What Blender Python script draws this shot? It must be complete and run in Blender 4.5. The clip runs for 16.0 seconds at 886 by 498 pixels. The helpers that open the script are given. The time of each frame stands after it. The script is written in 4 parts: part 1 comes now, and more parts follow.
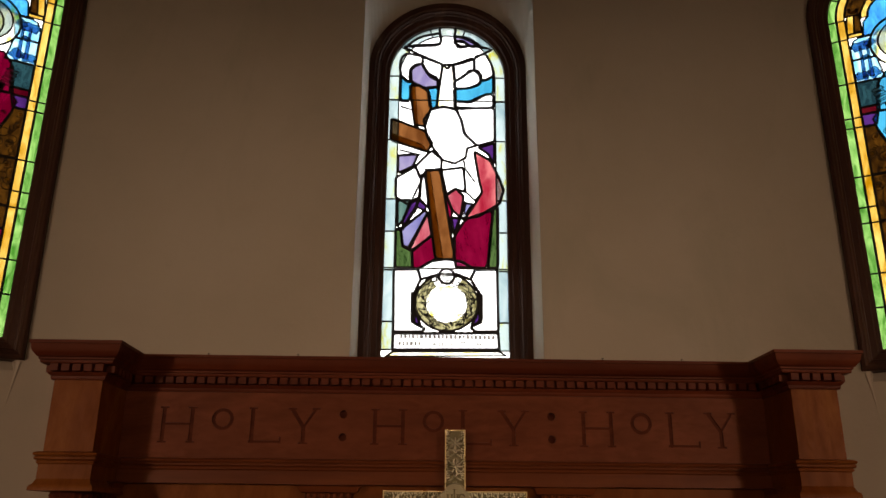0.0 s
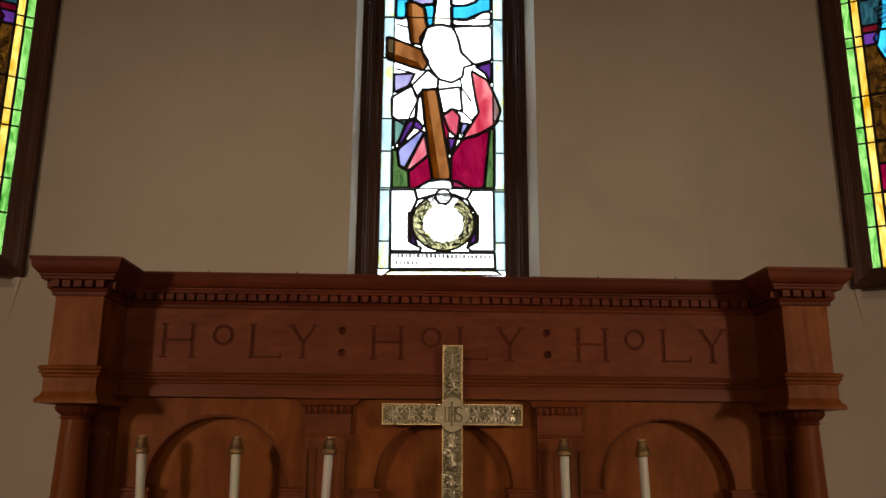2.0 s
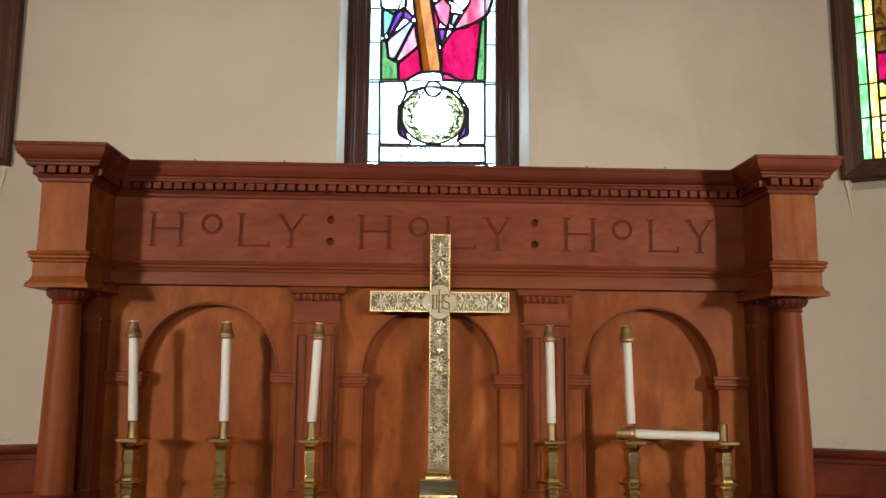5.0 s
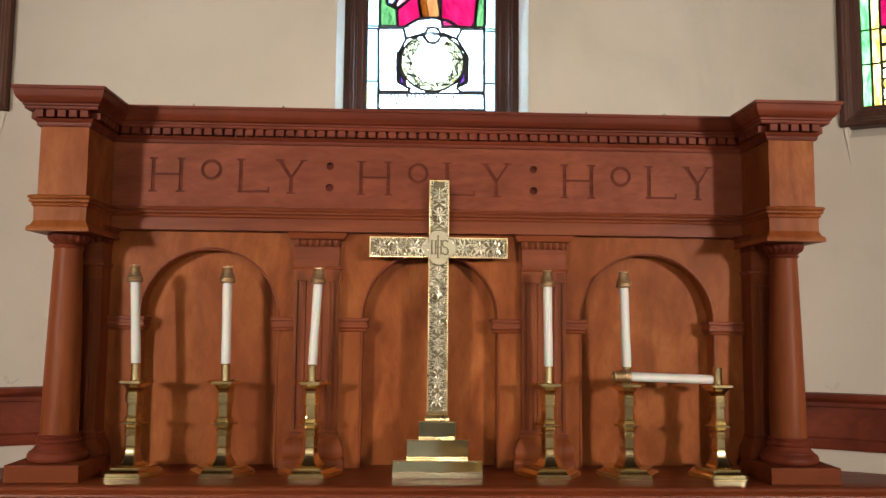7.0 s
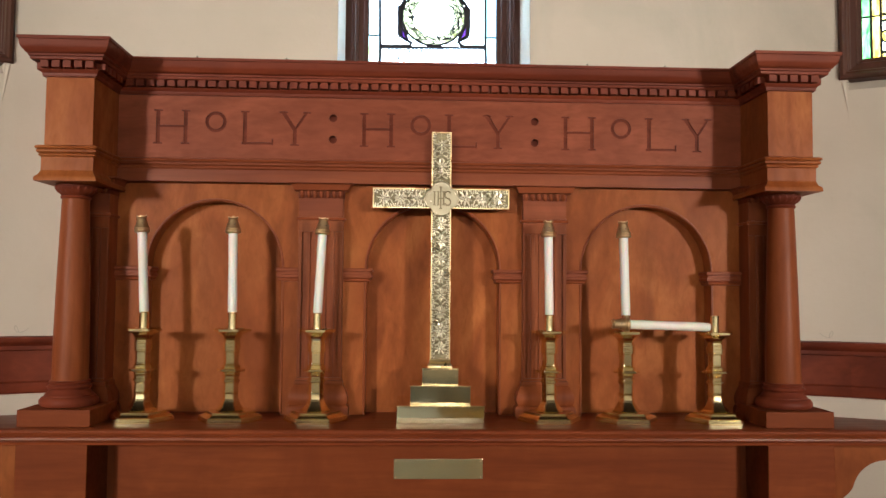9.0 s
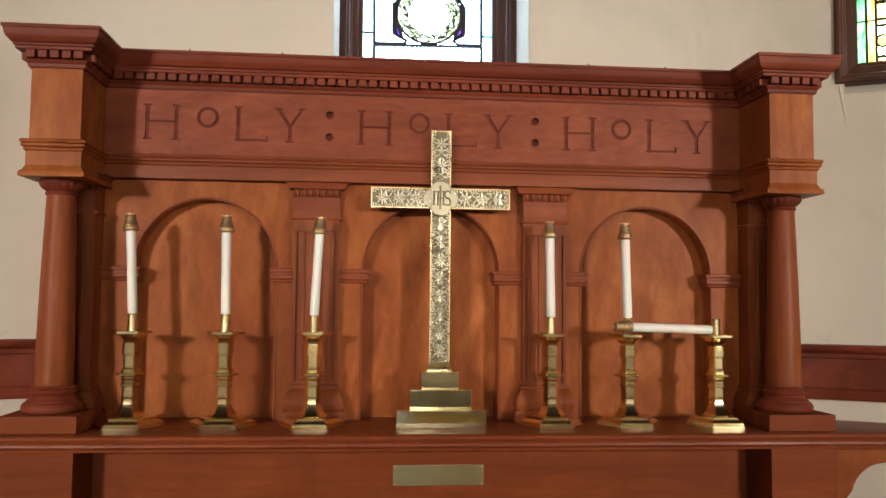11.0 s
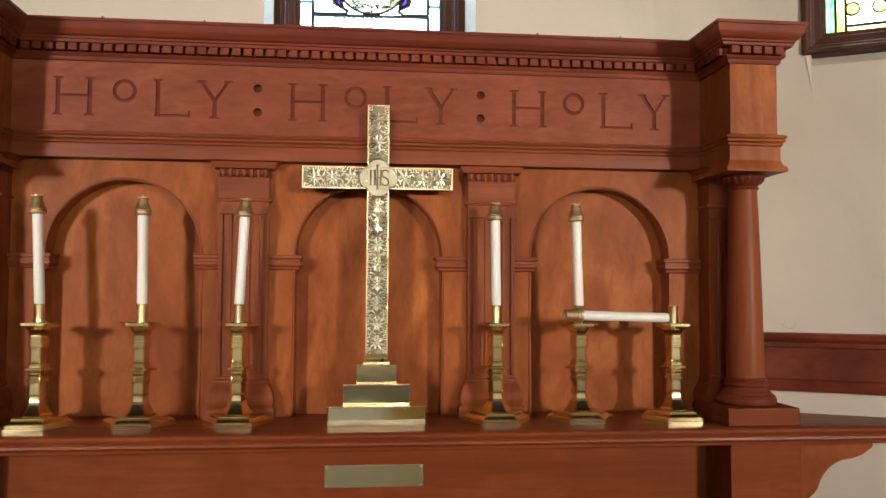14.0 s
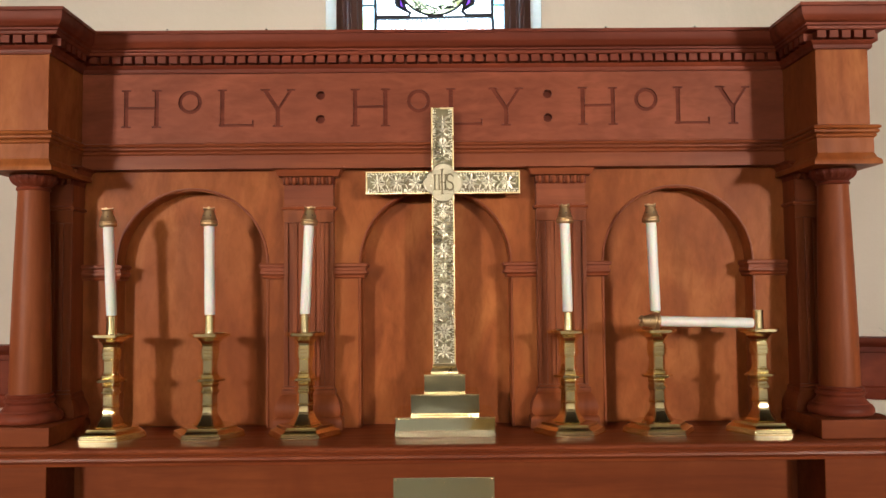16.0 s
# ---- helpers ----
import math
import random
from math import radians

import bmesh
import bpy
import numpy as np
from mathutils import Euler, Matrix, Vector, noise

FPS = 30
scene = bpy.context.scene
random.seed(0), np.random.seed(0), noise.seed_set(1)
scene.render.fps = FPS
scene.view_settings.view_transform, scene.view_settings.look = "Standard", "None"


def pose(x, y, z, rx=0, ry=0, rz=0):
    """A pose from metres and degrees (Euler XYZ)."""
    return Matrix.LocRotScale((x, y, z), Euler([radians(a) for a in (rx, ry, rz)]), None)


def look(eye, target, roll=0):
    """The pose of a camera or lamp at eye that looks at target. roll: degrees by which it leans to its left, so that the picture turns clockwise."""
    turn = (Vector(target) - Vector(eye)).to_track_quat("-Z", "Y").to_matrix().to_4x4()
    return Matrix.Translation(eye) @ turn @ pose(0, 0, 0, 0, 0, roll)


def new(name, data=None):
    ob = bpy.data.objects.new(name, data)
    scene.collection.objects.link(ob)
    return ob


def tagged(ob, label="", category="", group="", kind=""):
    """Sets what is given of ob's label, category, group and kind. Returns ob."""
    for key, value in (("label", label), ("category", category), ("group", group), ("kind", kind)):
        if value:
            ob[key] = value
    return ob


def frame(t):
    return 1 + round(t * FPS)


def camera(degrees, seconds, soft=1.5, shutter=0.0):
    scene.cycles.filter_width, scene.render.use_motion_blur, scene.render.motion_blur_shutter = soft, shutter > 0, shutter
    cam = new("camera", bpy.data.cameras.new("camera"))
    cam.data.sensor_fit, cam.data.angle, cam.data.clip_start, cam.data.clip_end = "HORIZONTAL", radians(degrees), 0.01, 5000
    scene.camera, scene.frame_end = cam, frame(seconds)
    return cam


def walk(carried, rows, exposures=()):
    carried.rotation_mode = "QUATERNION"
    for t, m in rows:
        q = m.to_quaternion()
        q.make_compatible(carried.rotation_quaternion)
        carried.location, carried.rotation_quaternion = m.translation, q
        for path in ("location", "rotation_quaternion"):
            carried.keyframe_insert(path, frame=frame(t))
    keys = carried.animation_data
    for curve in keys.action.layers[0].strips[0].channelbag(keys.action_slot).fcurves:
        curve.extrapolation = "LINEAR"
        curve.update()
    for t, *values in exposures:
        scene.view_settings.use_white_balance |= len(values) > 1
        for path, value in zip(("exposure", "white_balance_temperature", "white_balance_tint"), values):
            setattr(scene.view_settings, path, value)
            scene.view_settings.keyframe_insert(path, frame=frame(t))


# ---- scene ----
cam = camera(57.3, 16.0)
PATH = [
    (0, (-0.075, -2.402, 1.786), (-0.03, -0.509, 2.428), 0.5),
    (0.5, (-0.08, -2.408, 1.784), (-0.03, -0.493, 2.359), 0.3),
    (1, (-0.083, -2.408, 1.787), (-0.025, -0.48, 2.315), 0.1),
    (1.5, (-0.084, -2.403, 1.757), (-0.023, -0.469, 2.263), 0.2),
    (2, (-0.097, -2.402, 1.751), (-0.025, -0.461, 2.227), 0.4),
    (2.5, (-0.083, -2.402, 1.736), (-0.017, -0.457, 2.196), 0.5),
    (3, (-0.07, -2.403, 1.733), (0.002, -0.449, 2.154), 0.5),
    (3.5, (-0.084, -2.389, 1.716), (0.003, -0.427, 2.095), 0.3),
    (4, (-0.017, -2.387, 1.692), (0.026, -0.421, 2.058), 0.6),
    (4.5, (-0.053, -2.383, 1.681), (0.014, -0.412, 2.012), 0.5),
    (5, (-0.058, -2.383, 1.664), (0.015, -0.405, 1.946), 0.5),
    (7.5, (-0.054, -2.399, 1.604), (0.021, -0.406, 1.761), 0.6),
    (8, (-0.048, -2.408, 1.582), (0.021, -0.413, 1.708), 0.5),
    (8.5, (-0.032, -2.416, 1.578), (0.024, -0.42, 1.691), 0.4),
    (9, (-0.073, -2.421, 1.563), (0.011, -0.425, 1.673), 0.5),
    (11.5, (-0.196, -2.34, 1.546), (-0.004, -0.354, 1.677), 0.4),
    (12, (-0.218, -2.32, 1.543), (-0.012, -0.334, 1.664), 0.2),
    (12.5, (-0.228, -2.296, 1.527), (-0.014, -0.311, 1.642), 0.3),
    (13, (-0.187, -2.272, 1.545), (0.037, -0.287, 1.647), 0.3),
    (13.5, (-0.103, -2.247, 1.556), (0.111, -0.261, 1.649), 0.5),
    (14, (-0.029, -2.208, 1.539), (0.178, -0.221, 1.645), 0.3),
    (14.5, (0.017, -2.176, 1.551), (0.125, -0.181, 1.65), -0.1),
    (15, (0.053, -2.158, 1.545), (0.077, -0.161, 1.65), -0.5),
    (15.5, (0.014, -2.148, 1.554), (0.047, -0.15, 1.655), -0.7),
    (16, (0.003, -2.147, 1.553), (0.019, -0.15, 1.663), -0.5),
]
EXPOSURES = [(0.0, -3.0, 8000, 29), (1.5, -2.79, 7500, 24), (2.5, -2.38, 6800, 17), (3.0, -2.23, 6450, 16), (3.5, -2.02, 6150, 15), (4.0, -1.68, 5900, 13), (4.5, -1.19, 5700, 12), (5.0, -0.93, 5550, 10), (7.5, -0.66, 5400, 10), (8.0, -0.63, 5380, 10), (8.5, -0.55, 5360, 10), (9.0, -0.52, 5350, 10), (11.5, -0.45, 5350, 10), (16.0, -0.40, 5350, 10)]
walk(cam, [(t, look(eye, target, roll)) for t, eye, target, roll in PATH], EXPOSURES)

# ---- light ----
world = bpy.data.worlds.new("sky")
world.use_nodes = True
scene.world = world
sky = world.node_tree.nodes.new("ShaderNodeTexSky")
sky.sky_type, sky.sun_disc, sky.sun_elevation, sky.sun_rotation = "NISHITA", False, radians(40), radians(150)
background = world.node_tree.nodes["Background"]
background.inputs["Strength"].default_value = 0.1
world.node_tree.links.new(sky.outputs["Color"], background.inputs["Color"])


def spot(eye, target, watts):
    data = bpy.data.lights.new("chancel_spot", "SPOT")
    data.energy, data.color, data.shadow_soft_size = watts, (1.0, 0.80, 0.565), 0.24
    data.spot_size, data.spot_blend = radians(34.5), 1.0
    new("chancel_spot", data).matrix_world = look(eye, target)


# added fill light with no real source, out of view behind the camera
def fill_lamp(x, y, z, watts):
    data = bpy.data.lights.new("nave_lamp", "POINT")
    data.energy, data.color, data.shadow_soft_size = watts, (1.0, 0.83, 0.62), 0.12
    new("nave_lamp", data).matrix_world = pose(x, y, z)


LAMP = 1880.0
spot((-3.7, -6.0, 2.35), (-1.12, 0.0, 1.95), LAMP)
spot((3.8, -6.0, 2.35), (1.12, 0.0, 1.95), LAMP)
# invented pair of fills: soften the shadows and brighten the brass reflections
fill_lamp(-0.45, -8.3, 2.6, 175.0)
fill_lamp(0.45, -8.3, 2.6, 175.0)
DAYLIGHT = 32.0

# ---- materials ----


class Nodes:
    """A node material with a Principled surface, and short ways to add to it."""

    def __init__(self, name, color=(0.5, 0.5, 0.5), rough=0.5, metal=0.0):
        self.mat = bpy.data.materials.new(name)
        self.mat.use_nodes = True
        self.tree = self.mat.node_tree
        self.bsdf = self.tree.nodes["Principled BSDF"]
        self.set("Base Color", (*color, 1)).set("Roughness", rough).set("Metallic", metal)

    def set(self, key, value):
        self.bsdf.inputs[key].default_value = value
        return self

    def add(self, kind, **values):
        n = self.tree.nodes.new(kind)
        for key, value in values.items():
            n.inputs[key.replace("_", " ")].default_value = value
        return n

    def link(self, a, b):
        self.tree.links.new(a, b)

    def place(self, scale):
        geo, mapping = self.add("ShaderNodeNewGeometry"), self.add("ShaderNodeMapping", Scale=scale)
        self.link(geo.outputs["Position"], mapping.inputs["Vector"])
        return mapping.outputs["Vector"]

    def noise(self, scale, size=(1, 1, 1), detail=4.0, rough=0.55, distort=0.0):
        n = self.add("ShaderNodeTexNoise", Scale=scale, Detail=detail, Roughness=rough, Distortion=distort)
        self.link(self.place(size), n.inputs["Vector"])
        return n.outputs["Fac"]

    def ramp(self, fac, stops):
        n = self.add("ShaderNodeValToRGB")
        while len(n.color_ramp.elements) < len(stops):
            n.color_ramp.elements.new(0.5)
        for e, (at, c) in zip(n.color_ramp.elements, stops):
            e.position, e.color = at, (*c, 1)
        self.link(fac, n.inputs["Fac"])
        return n.outputs["Color"]

    def mix(self, fac, a, b, blend="MIX"):
        n = self.add("ShaderNodeMix")
        n.data_type, n.blend_type = "RGBA", blend
        for value, socket in ((fac, n.inputs[0]), (a, n.inputs[6]), (b, n.inputs[7])):
            if isinstance(value, (int, float, tuple)):
                socket.default_value = (*value, 1) if isinstance(value, tuple) else value
            else:
                self.link(value, socket)
        return n.outputs[2]

    def bump(self, height, strength, distance):
        n = self.add("ShaderNodeBump", Strength=strength, Distance=distance)
        self.link(height, n.inputs["Height"])
        self.link(n.outputs["Normal"], self.bsdf.inputs["Normal"])

    def to(self, socket, key):
        self.link(socket, self.bsdf.inputs[key])


def wood(name, dark, mid, light, size, rough=0.46, gloss=0.16):
    """Stained wood with its grain drawn out along the axis of the small number in size."""
    m = Nodes(name, mid, rough)
    grain = m.noise(1.0, tuple(55 * a for a in size), 6, 0.6, 0.6)
    figure = m.noise(1.0, tuple(5 * a for a in size), 3, 0.5, 1.6)
    blotch = m.noise(5.0, (1, 1, 0.6), 4, 0.6, 0.8)
    base = m.ramp(figure, [(0.34, dark), (0.5, mid), (0.66, light)])
    base = m.mix(0.5, base, m.ramp(grain, [(0.3, (0.55, 0.52, 0.5)), (0.6, (1, 1, 1))]), "MULTIPLY")
    base = m.mix(m.ramp(blotch, [(0.38, (0, 0, 0)), (0.72, (0.7, 0.7, 0.7))]), base, dark)
    info = m.add("ShaderNodeObjectInfo")
    shade = m.ramp(info.outputs["Random"], [(0.0, (0.9, 0.88, 0.86)), (1.0, (1.06, 1.05, 1.04))])
    m.to(m.mix(1.0, base, shade, "MULTIPLY"), "Base Color")
    m.to(m.ramp(grain, [(0.2, (rough + 0.12,) * 3), (0.8, (rough - 0.06,) * 3)]), "Roughness")
    m.bump(grain, 0.12, 0.002)
    m.set("Specular IOR Level", gloss)
    return m.mat


STAIN = (0.115, 0.023, 0.0105), (0.195, 0.041, 0.017), (0.255, 0.058, 0.024)
HONEY = (0.222, 0.060, 0.0150), (0.312, 0.092, 0.0220), (0.405, 0.137, 0.034)
WOOD_X = wood("mahogany_level", *STAIN, (0.06, 1, 1))
SHELF_WOOD = wood("mahogany_shelf", (0.150, 0.033, 0.0110), (0.225, 0.052, 0.0160), (0.280, 0.072, 0.0220), (0.06, 1, 1), 0.34, 0.13)
UPRIGHT = (0.155, 0.037, 0.0115), (0.240, 0.064, 0.0185), (0.305, 0.090, 0.026)
WOOD_Z = wood("mahogany_upright", *UPRIGHT, (1, 1, 0.06), 0.38, 0.13)
PANEL = wood("mahogany_panel", *HONEY, (1, 1, 0.42), 0.40, 0.08)
FRIEZE = wood("mahogany_frieze", (0.195, 0.052, 0.024), (0.255, 0.070, 0.032), (0.300, 0.086, 0.040), (0.3, 1, 1), 0.46, 0.12)
BAND = wood("mahogany_band", (0.185, 0.046, 0.017), (0.265, 0.071, 0.025), (0.315, 0.092, 0.033), (0.08, 1, 1), 0.42, 0.14)
LOW_BOARD = wood("mahogany_front", (0.160, 0.037, 0.0100), (0.215, 0.052, 0.0135), (0.260, 0.068, 0.0175), (0.10, 1, 1), 0.44, 0.08)
# darker stain for cut letters and hollows: their shade put into the colour
RECESS_SHADE = wood("mahogany_recess_shade", *[tuple(0.9 * a for a in c) for c in STAIN], (0.06, 1, 1), 0.6)
FRAME = wood("window_oak", (0.060, 0.026, 0.018), (0.095, 0.043, 0.030), (0.13, 0.062, 0.044), (1, 1, 0.07), 0.4)


def plaster():
    m = Nodes("cream_plaster", (0.61, 0.555, 0.475), 0.85)
    blot, fine = m.noise(1.6, (1, 1, 1), 5, 0.6), m.noise(38, (1, 1, 1), 5, 0.6)
    base = m.ramp(blot, [(0.3, (0.565, 0.505, 0.418)), (0.55, (0.615, 0.552, 0.466)), (0.75, (0.645, 0.584, 0.502))])
    grey_blotch = m.noise(2.3, (1, 1, 0.5), 6, 0.62, 0.9)
    base = m.mix(m.ramp(grey_blotch, [(0.52, (0, 0, 0)), (0.70, (0.5, 0.5, 0.5))]), base, (0.47, 0.445, 0.36))
    m.to(m.mix(m.ramp(fine, [(0.62, (0, 0, 0)), (0.8, (0.25, 0.25, 0.25))]), base, (0.5, 0.43, 0.34)), "Base Color")
    m.bump(m.mix(0.5, blot, fine), 0.4, 0.005)
    return m.mat


def brass(name, color, rough, relief=0.0, waver=0.0):
    m = Nodes(name, color, rough, 1.0)
    tarnish = m.noise(9, (1, 1, 1), 2)
    m.to(m.ramp(tarnish, [(0.3, tuple(0.88 * a for a in color)), (0.7, color)]), "Base Color")
    m.to(m.ramp(m.noise(18, (1, 1, 1), 2), [(0.3, (rough * 0.85,) * 3), (0.7, (rough * 1.15,) * 3)]), "Roughness")
    if waver:
        m.bump(m.noise(7, (1, 1, 1), 2, 0.4), waver, 0.02)
    if relief:
        m.bump(m.noise(140, (1, 1, 1), 4, 0.65, 1.5), relief, 0.004)
    return m.mat


PLASTER = plaster()
# assumed dark boards, out of view, to keep bounced light low
UNSEEN_CEILING = wood("unseen_dark_ceiling", (0.03, 0.017, 0.011), (0.05, 0.03, 0.02), (0.075, 0.045, 0.03), (1, 1, 0.06), 0.5)
# grey picked for what the polished base mirrors from behind the camera
REFLECTED_GREY = wood("grey_reflected_band", (0.26, 0.26, 0.24), (0.33, 0.33, 0.31), (0.39, 0.39, 0.37), (1, 1, 0.06), 0.6)
BRASS = brass("polished_brass", (0.99, 0.86, 0.48), 0.145)
PALE_BRASS = brass("pale_brass", (0.64, 0.57, 0.35), 0.07, 0.0, 0.06)
# brass of the cross ground, darkened to paint shade between the petals
DARKENED = brass("shade_darkened_brass", (0.20, 0.17, 0.10), 0.36, 0.5)
# the same brass for petals, coloured bright as though catching the light
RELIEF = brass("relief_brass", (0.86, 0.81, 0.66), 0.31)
MEDAL = brass("medallion_brass", (0.45, 0.41, 0.29), 0.38, 0.25)
OLD_BRASS = brass("dull_brass", (0.60, 0.43, 0.23), 0.48)
SATIN = brass("satin_brass", (0.66, 0.58, 0.34), 0.22)
SOCKET = brass("worn_brass", (0.80, 0.66, 0.36), 0.30)
BARE = Nodes("bar_grey", (0.16, 0.12, 0.07), 0.5).mat
LEAD = Nodes("lead_came", (0.022, 0.022, 0.026), 0.55, 0.4).mat
IRON = Nodes("dark_iron", (0.03, 0.027, 0.025), 0.5, 0.6).mat


def wax():
    m = Nodes("white_wax", (0.84, 0.82, 0.77), 0.42)
    m.to(m.ramp(m.noise(30, (1, 1, 0.3), 3), [(0.3, (0.80, 0.78, 0.72)), (0.7, (0.87, 0.85, 0.81))]), "Base Color")
    m.set("Subsurface Weight", 0.25).set("Subsurface Scale", 0.01)
    return m.mat


WAX = wax()


def glass(name, deep, pale, scale=14.0, veil=0.3, share=0.33, turn=0.62):
    """Coloured window glass: it lets the daylight through in its colour, streaked, and scatters a little of it."""
    m = Nodes(name)
    t, n = m.tree, m.tree.nodes
    streak = m.noise(scale, (1, 1, 0.35), 5, 0.65, 1.2)
    deep, pale = [tuple((share * a) ** 0.5 for a in c) for c in (deep, pale)]  # two faces to pass
    tint = m.ramp(streak, [(0.32, deep), (turn, pale)])
    clear, milk, gloss = n.new("ShaderNodeBsdfTransparent"), n.new("ShaderNodeBsdfTranslucent"), n.new("ShaderNodeBsdfGlossy")
    gloss.inputs["Roughness"].default_value = 0.15
    a, b = n.new("ShaderNodeMixShader"), n.new("ShaderNodeMixShader")
    a.inputs[0].default_value, b.inputs[0].default_value = veil, 0.03
    m.link(tint, clear.inputs["Color"])
    m.link(tint, milk.inputs["Color"])
    m.link(clear.outputs[0], a.inputs[1])
    m.link(milk.outputs[0], a.inputs[2])
    m.link(a.outputs[0], b.inputs[1])
    m.link(gloss.outputs[0], b.inputs[2])
    m.link(b.outputs[0], n["Material Output"].inputs["Surface"])
    t.nodes.remove(m.bsdf)
    return m.mat


GLASS = {
    "white": glass("opal_white_glass", (0.84, 0.86, 0.88), (0.96, 0.97, 0.97), 14, 0.3, 1.0),
    "frost": glass("frosted_border_glass", (0.10, 0.17, 0.19), (0.26, 0.33, 0.34), 16, 0.35, 1.0),
    "dab": glass("yellow_dabbed_glass", (0.26, 0.24, 0.015), (0.24, 0.31, 0.31), 34, 0.35, 1.0, 0.46),
    "cream": glass("cream_glass", (0.74, 0.60, 0.05), (0.96, 0.96, 0.92), 30, 0.3, 1.0, 0.5),
    "lav": glass("lavender_glass", (0.20, 0.15, 0.42), (0.55, 0.50, 0.72)),
    "lilac": glass("lilac_glass", (0.13, 0.13, 0.42), (0.38, 0.36, 0.66)),
    "sky": glass("sky_blue_glass", (0.0, 0.34, 0.62), (0.01, 0.62, 1.0)),
    "wood": glass("brown_glass", (0.15, 0.042, 0.010), (0.42, 0.15, 0.045), 9),
    "purple": glass("purple_glass", (0.05, 0.012, 0.11), (0.12, 0.03, 0.24)),
    "pink": glass("pink_glass", (0.50, 0.03, 0.07), (0.90, 0.32, 0.34), 12),
    "rose": glass("rose_glass", (0.42, 0.008, 0.03), (0.95, 0.24, 0.25), 9),
    "crimson": glass("crimson_glass", (0.13, 0.0, 0.012), (0.34, 0.006, 0.045), 11),
    "green": glass("moss_green_glass", (0.02, 0.06, 0.014), (0.12, 0.22, 0.07), 70),
    "teal": glass("teal_glass", (0.05, 0.15, 0.14), (0.16, 0.32, 0.28), 30),
    "wreath": glass("straw_glass", (0.12, 0.10, 0.03), (0.95, 0.88, 0.50), 80),
    "lime": glass("lime_green_glass", (0.008, 0.14, 0.008), (0.36, 0.70, 0.20), 40, 0.3, 0.46),
    "amber": glass("amber_glass", (0.42, 0.17, 0.004), (0.98, 0.66, 0.18), 24, 0.3, 0.5),
    "azure": glass("azure_glass", (0.0, 0.13, 0.46), (0.01, 0.50, 1.0), 34, 0.3, 0.5),
    "mist": glass("pale_sky_glass", (0.03, 0.45, 0.90), (0.60, 0.90, 1.0), 40, 0.3, 0.55),
    "night": glass("dark_teal_glass", (0.004, 0.02, 0.03), (0.02, 0.10, 0.12), 60),
    "ruby": glass("ruby_glass", (0.06, 0.0, 0.005), (0.14, 0.006, 0.012)),
    "umber": glass("umber_glass", (0.006, 0.002, 0.001), (0.13, 0.045, 0.005), 60),
}

# ---- shaping ----


def part(name, bm, material, parent=None, label="", smooth=False):
    """Links a bmesh as one mesh object, under a thing or a part."""
    mesh = bpy.data.meshes.new(name)
    bmesh.ops.recalc_face_normals(bm, faces=bm.faces)
    bm.to_mesh(mesh)
    bm.free()
    mesh.materials.append(material)
    if smooth:
        mesh.shade_smooth()
        mesh.set_sharp_from_angle(angle=radians(38))
    ob = new(name, mesh)
    ob.parent = parent
    return tagged(ob, label)


def thing(name, x, y, z, label, category, group="", kind=""):
    ob = new(name)
    ob.matrix_world = pose(x, y, z)
    return tagged(ob, label, category, group, kind)


def box(x0, x1, y0, y1, z0, z1, bevel=0.0, bm=None):
    own = bmesh.new()
    bmesh.ops.create_cube(own, size=1, matrix=Matrix.Translation(((x0 + x1) / 2, (y0 + y1) / 2, (z0 + z1) / 2)) @ Matrix.Diagonal((abs(x1 - x0), abs(y1 - y0), abs(z1 - z0), 1)))
    if bevel:
        bmesh.ops.bevel(own, geom=own.edges[:], offset=bevel, segments=2, profile=0.6, affect="EDGES")
    return own if bm is None else join(bm, own)


def join(bm, other):
    made = [bm.verts.new(v.co) for v in other.verts]
    other.verts.index_update()
    for f in other.faces:
        bm.faces.new([made[v.index] for v in f.verts])
    other.free()
    return bm


def lathe(profile, sides=32, turn=0.0, bm=None, m=None):
    """A turned or many-sided body from (radius, height) pairs, closed at both ends."""
    own, rings = bmesh.new(), []
    for r, z in profile:
        rings.append([own.verts.new((r * math.cos(turn + 2 * math.pi * i / sides), r * math.sin(turn + 2 * math.pi * i / sides), z)) for i in range(sides)])
    for a, b in zip(rings, rings[1:]):
        for i in range(sides):
            own.faces.new((a[i], a[(i + 1) % sides], b[(i + 1) % sides], b[i]))
    own.faces.new(rings[0])
    own.faces.new(rings[-1])
    if m is not None:
        bmesh.ops.transform(own, matrix=m, verts=own.verts)
    return own if bm is None else join(bm, own)


def sweep(path, profile, bm=None, closed=False):
    """Carries a profile of (outward, height) pairs along a plan line, mitred; outward is to the right of the line."""
    own, rows = bmesh.new(), []
    n = len(path)
    for i, p in enumerate(path):
        a = Vector(path[i - 1]) if i or closed else None
        b = Vector(path[(i + 1) % n]) if i < n - 1 or closed else None
        p = Vector(p)
        d1 = (p - a).normalized() if a is not None else (b - p).normalized()
        d2 = (b - p).normalized() if b is not None else d1
        n1, n2 = Vector((d1.y, -d1.x)), Vector((d2.y, -d2.x))
        out = (n1 + n2) / (1 + n1.dot(n2))
        rows.append([own.verts.new((p.x + out.x * o, p.y + out.y * o, z)) for o, z in profile])
    pairs = list(zip(rows, rows[1:])) + ([(rows[-1], rows[0])] if closed else [])
    for r1, r2 in pairs:
        for j in range(len(profile) - 1):
            own.faces.new((r1[j], r2[j], r2[j + 1], r1[j + 1]))
    return own if bm is None else join(bm, own)


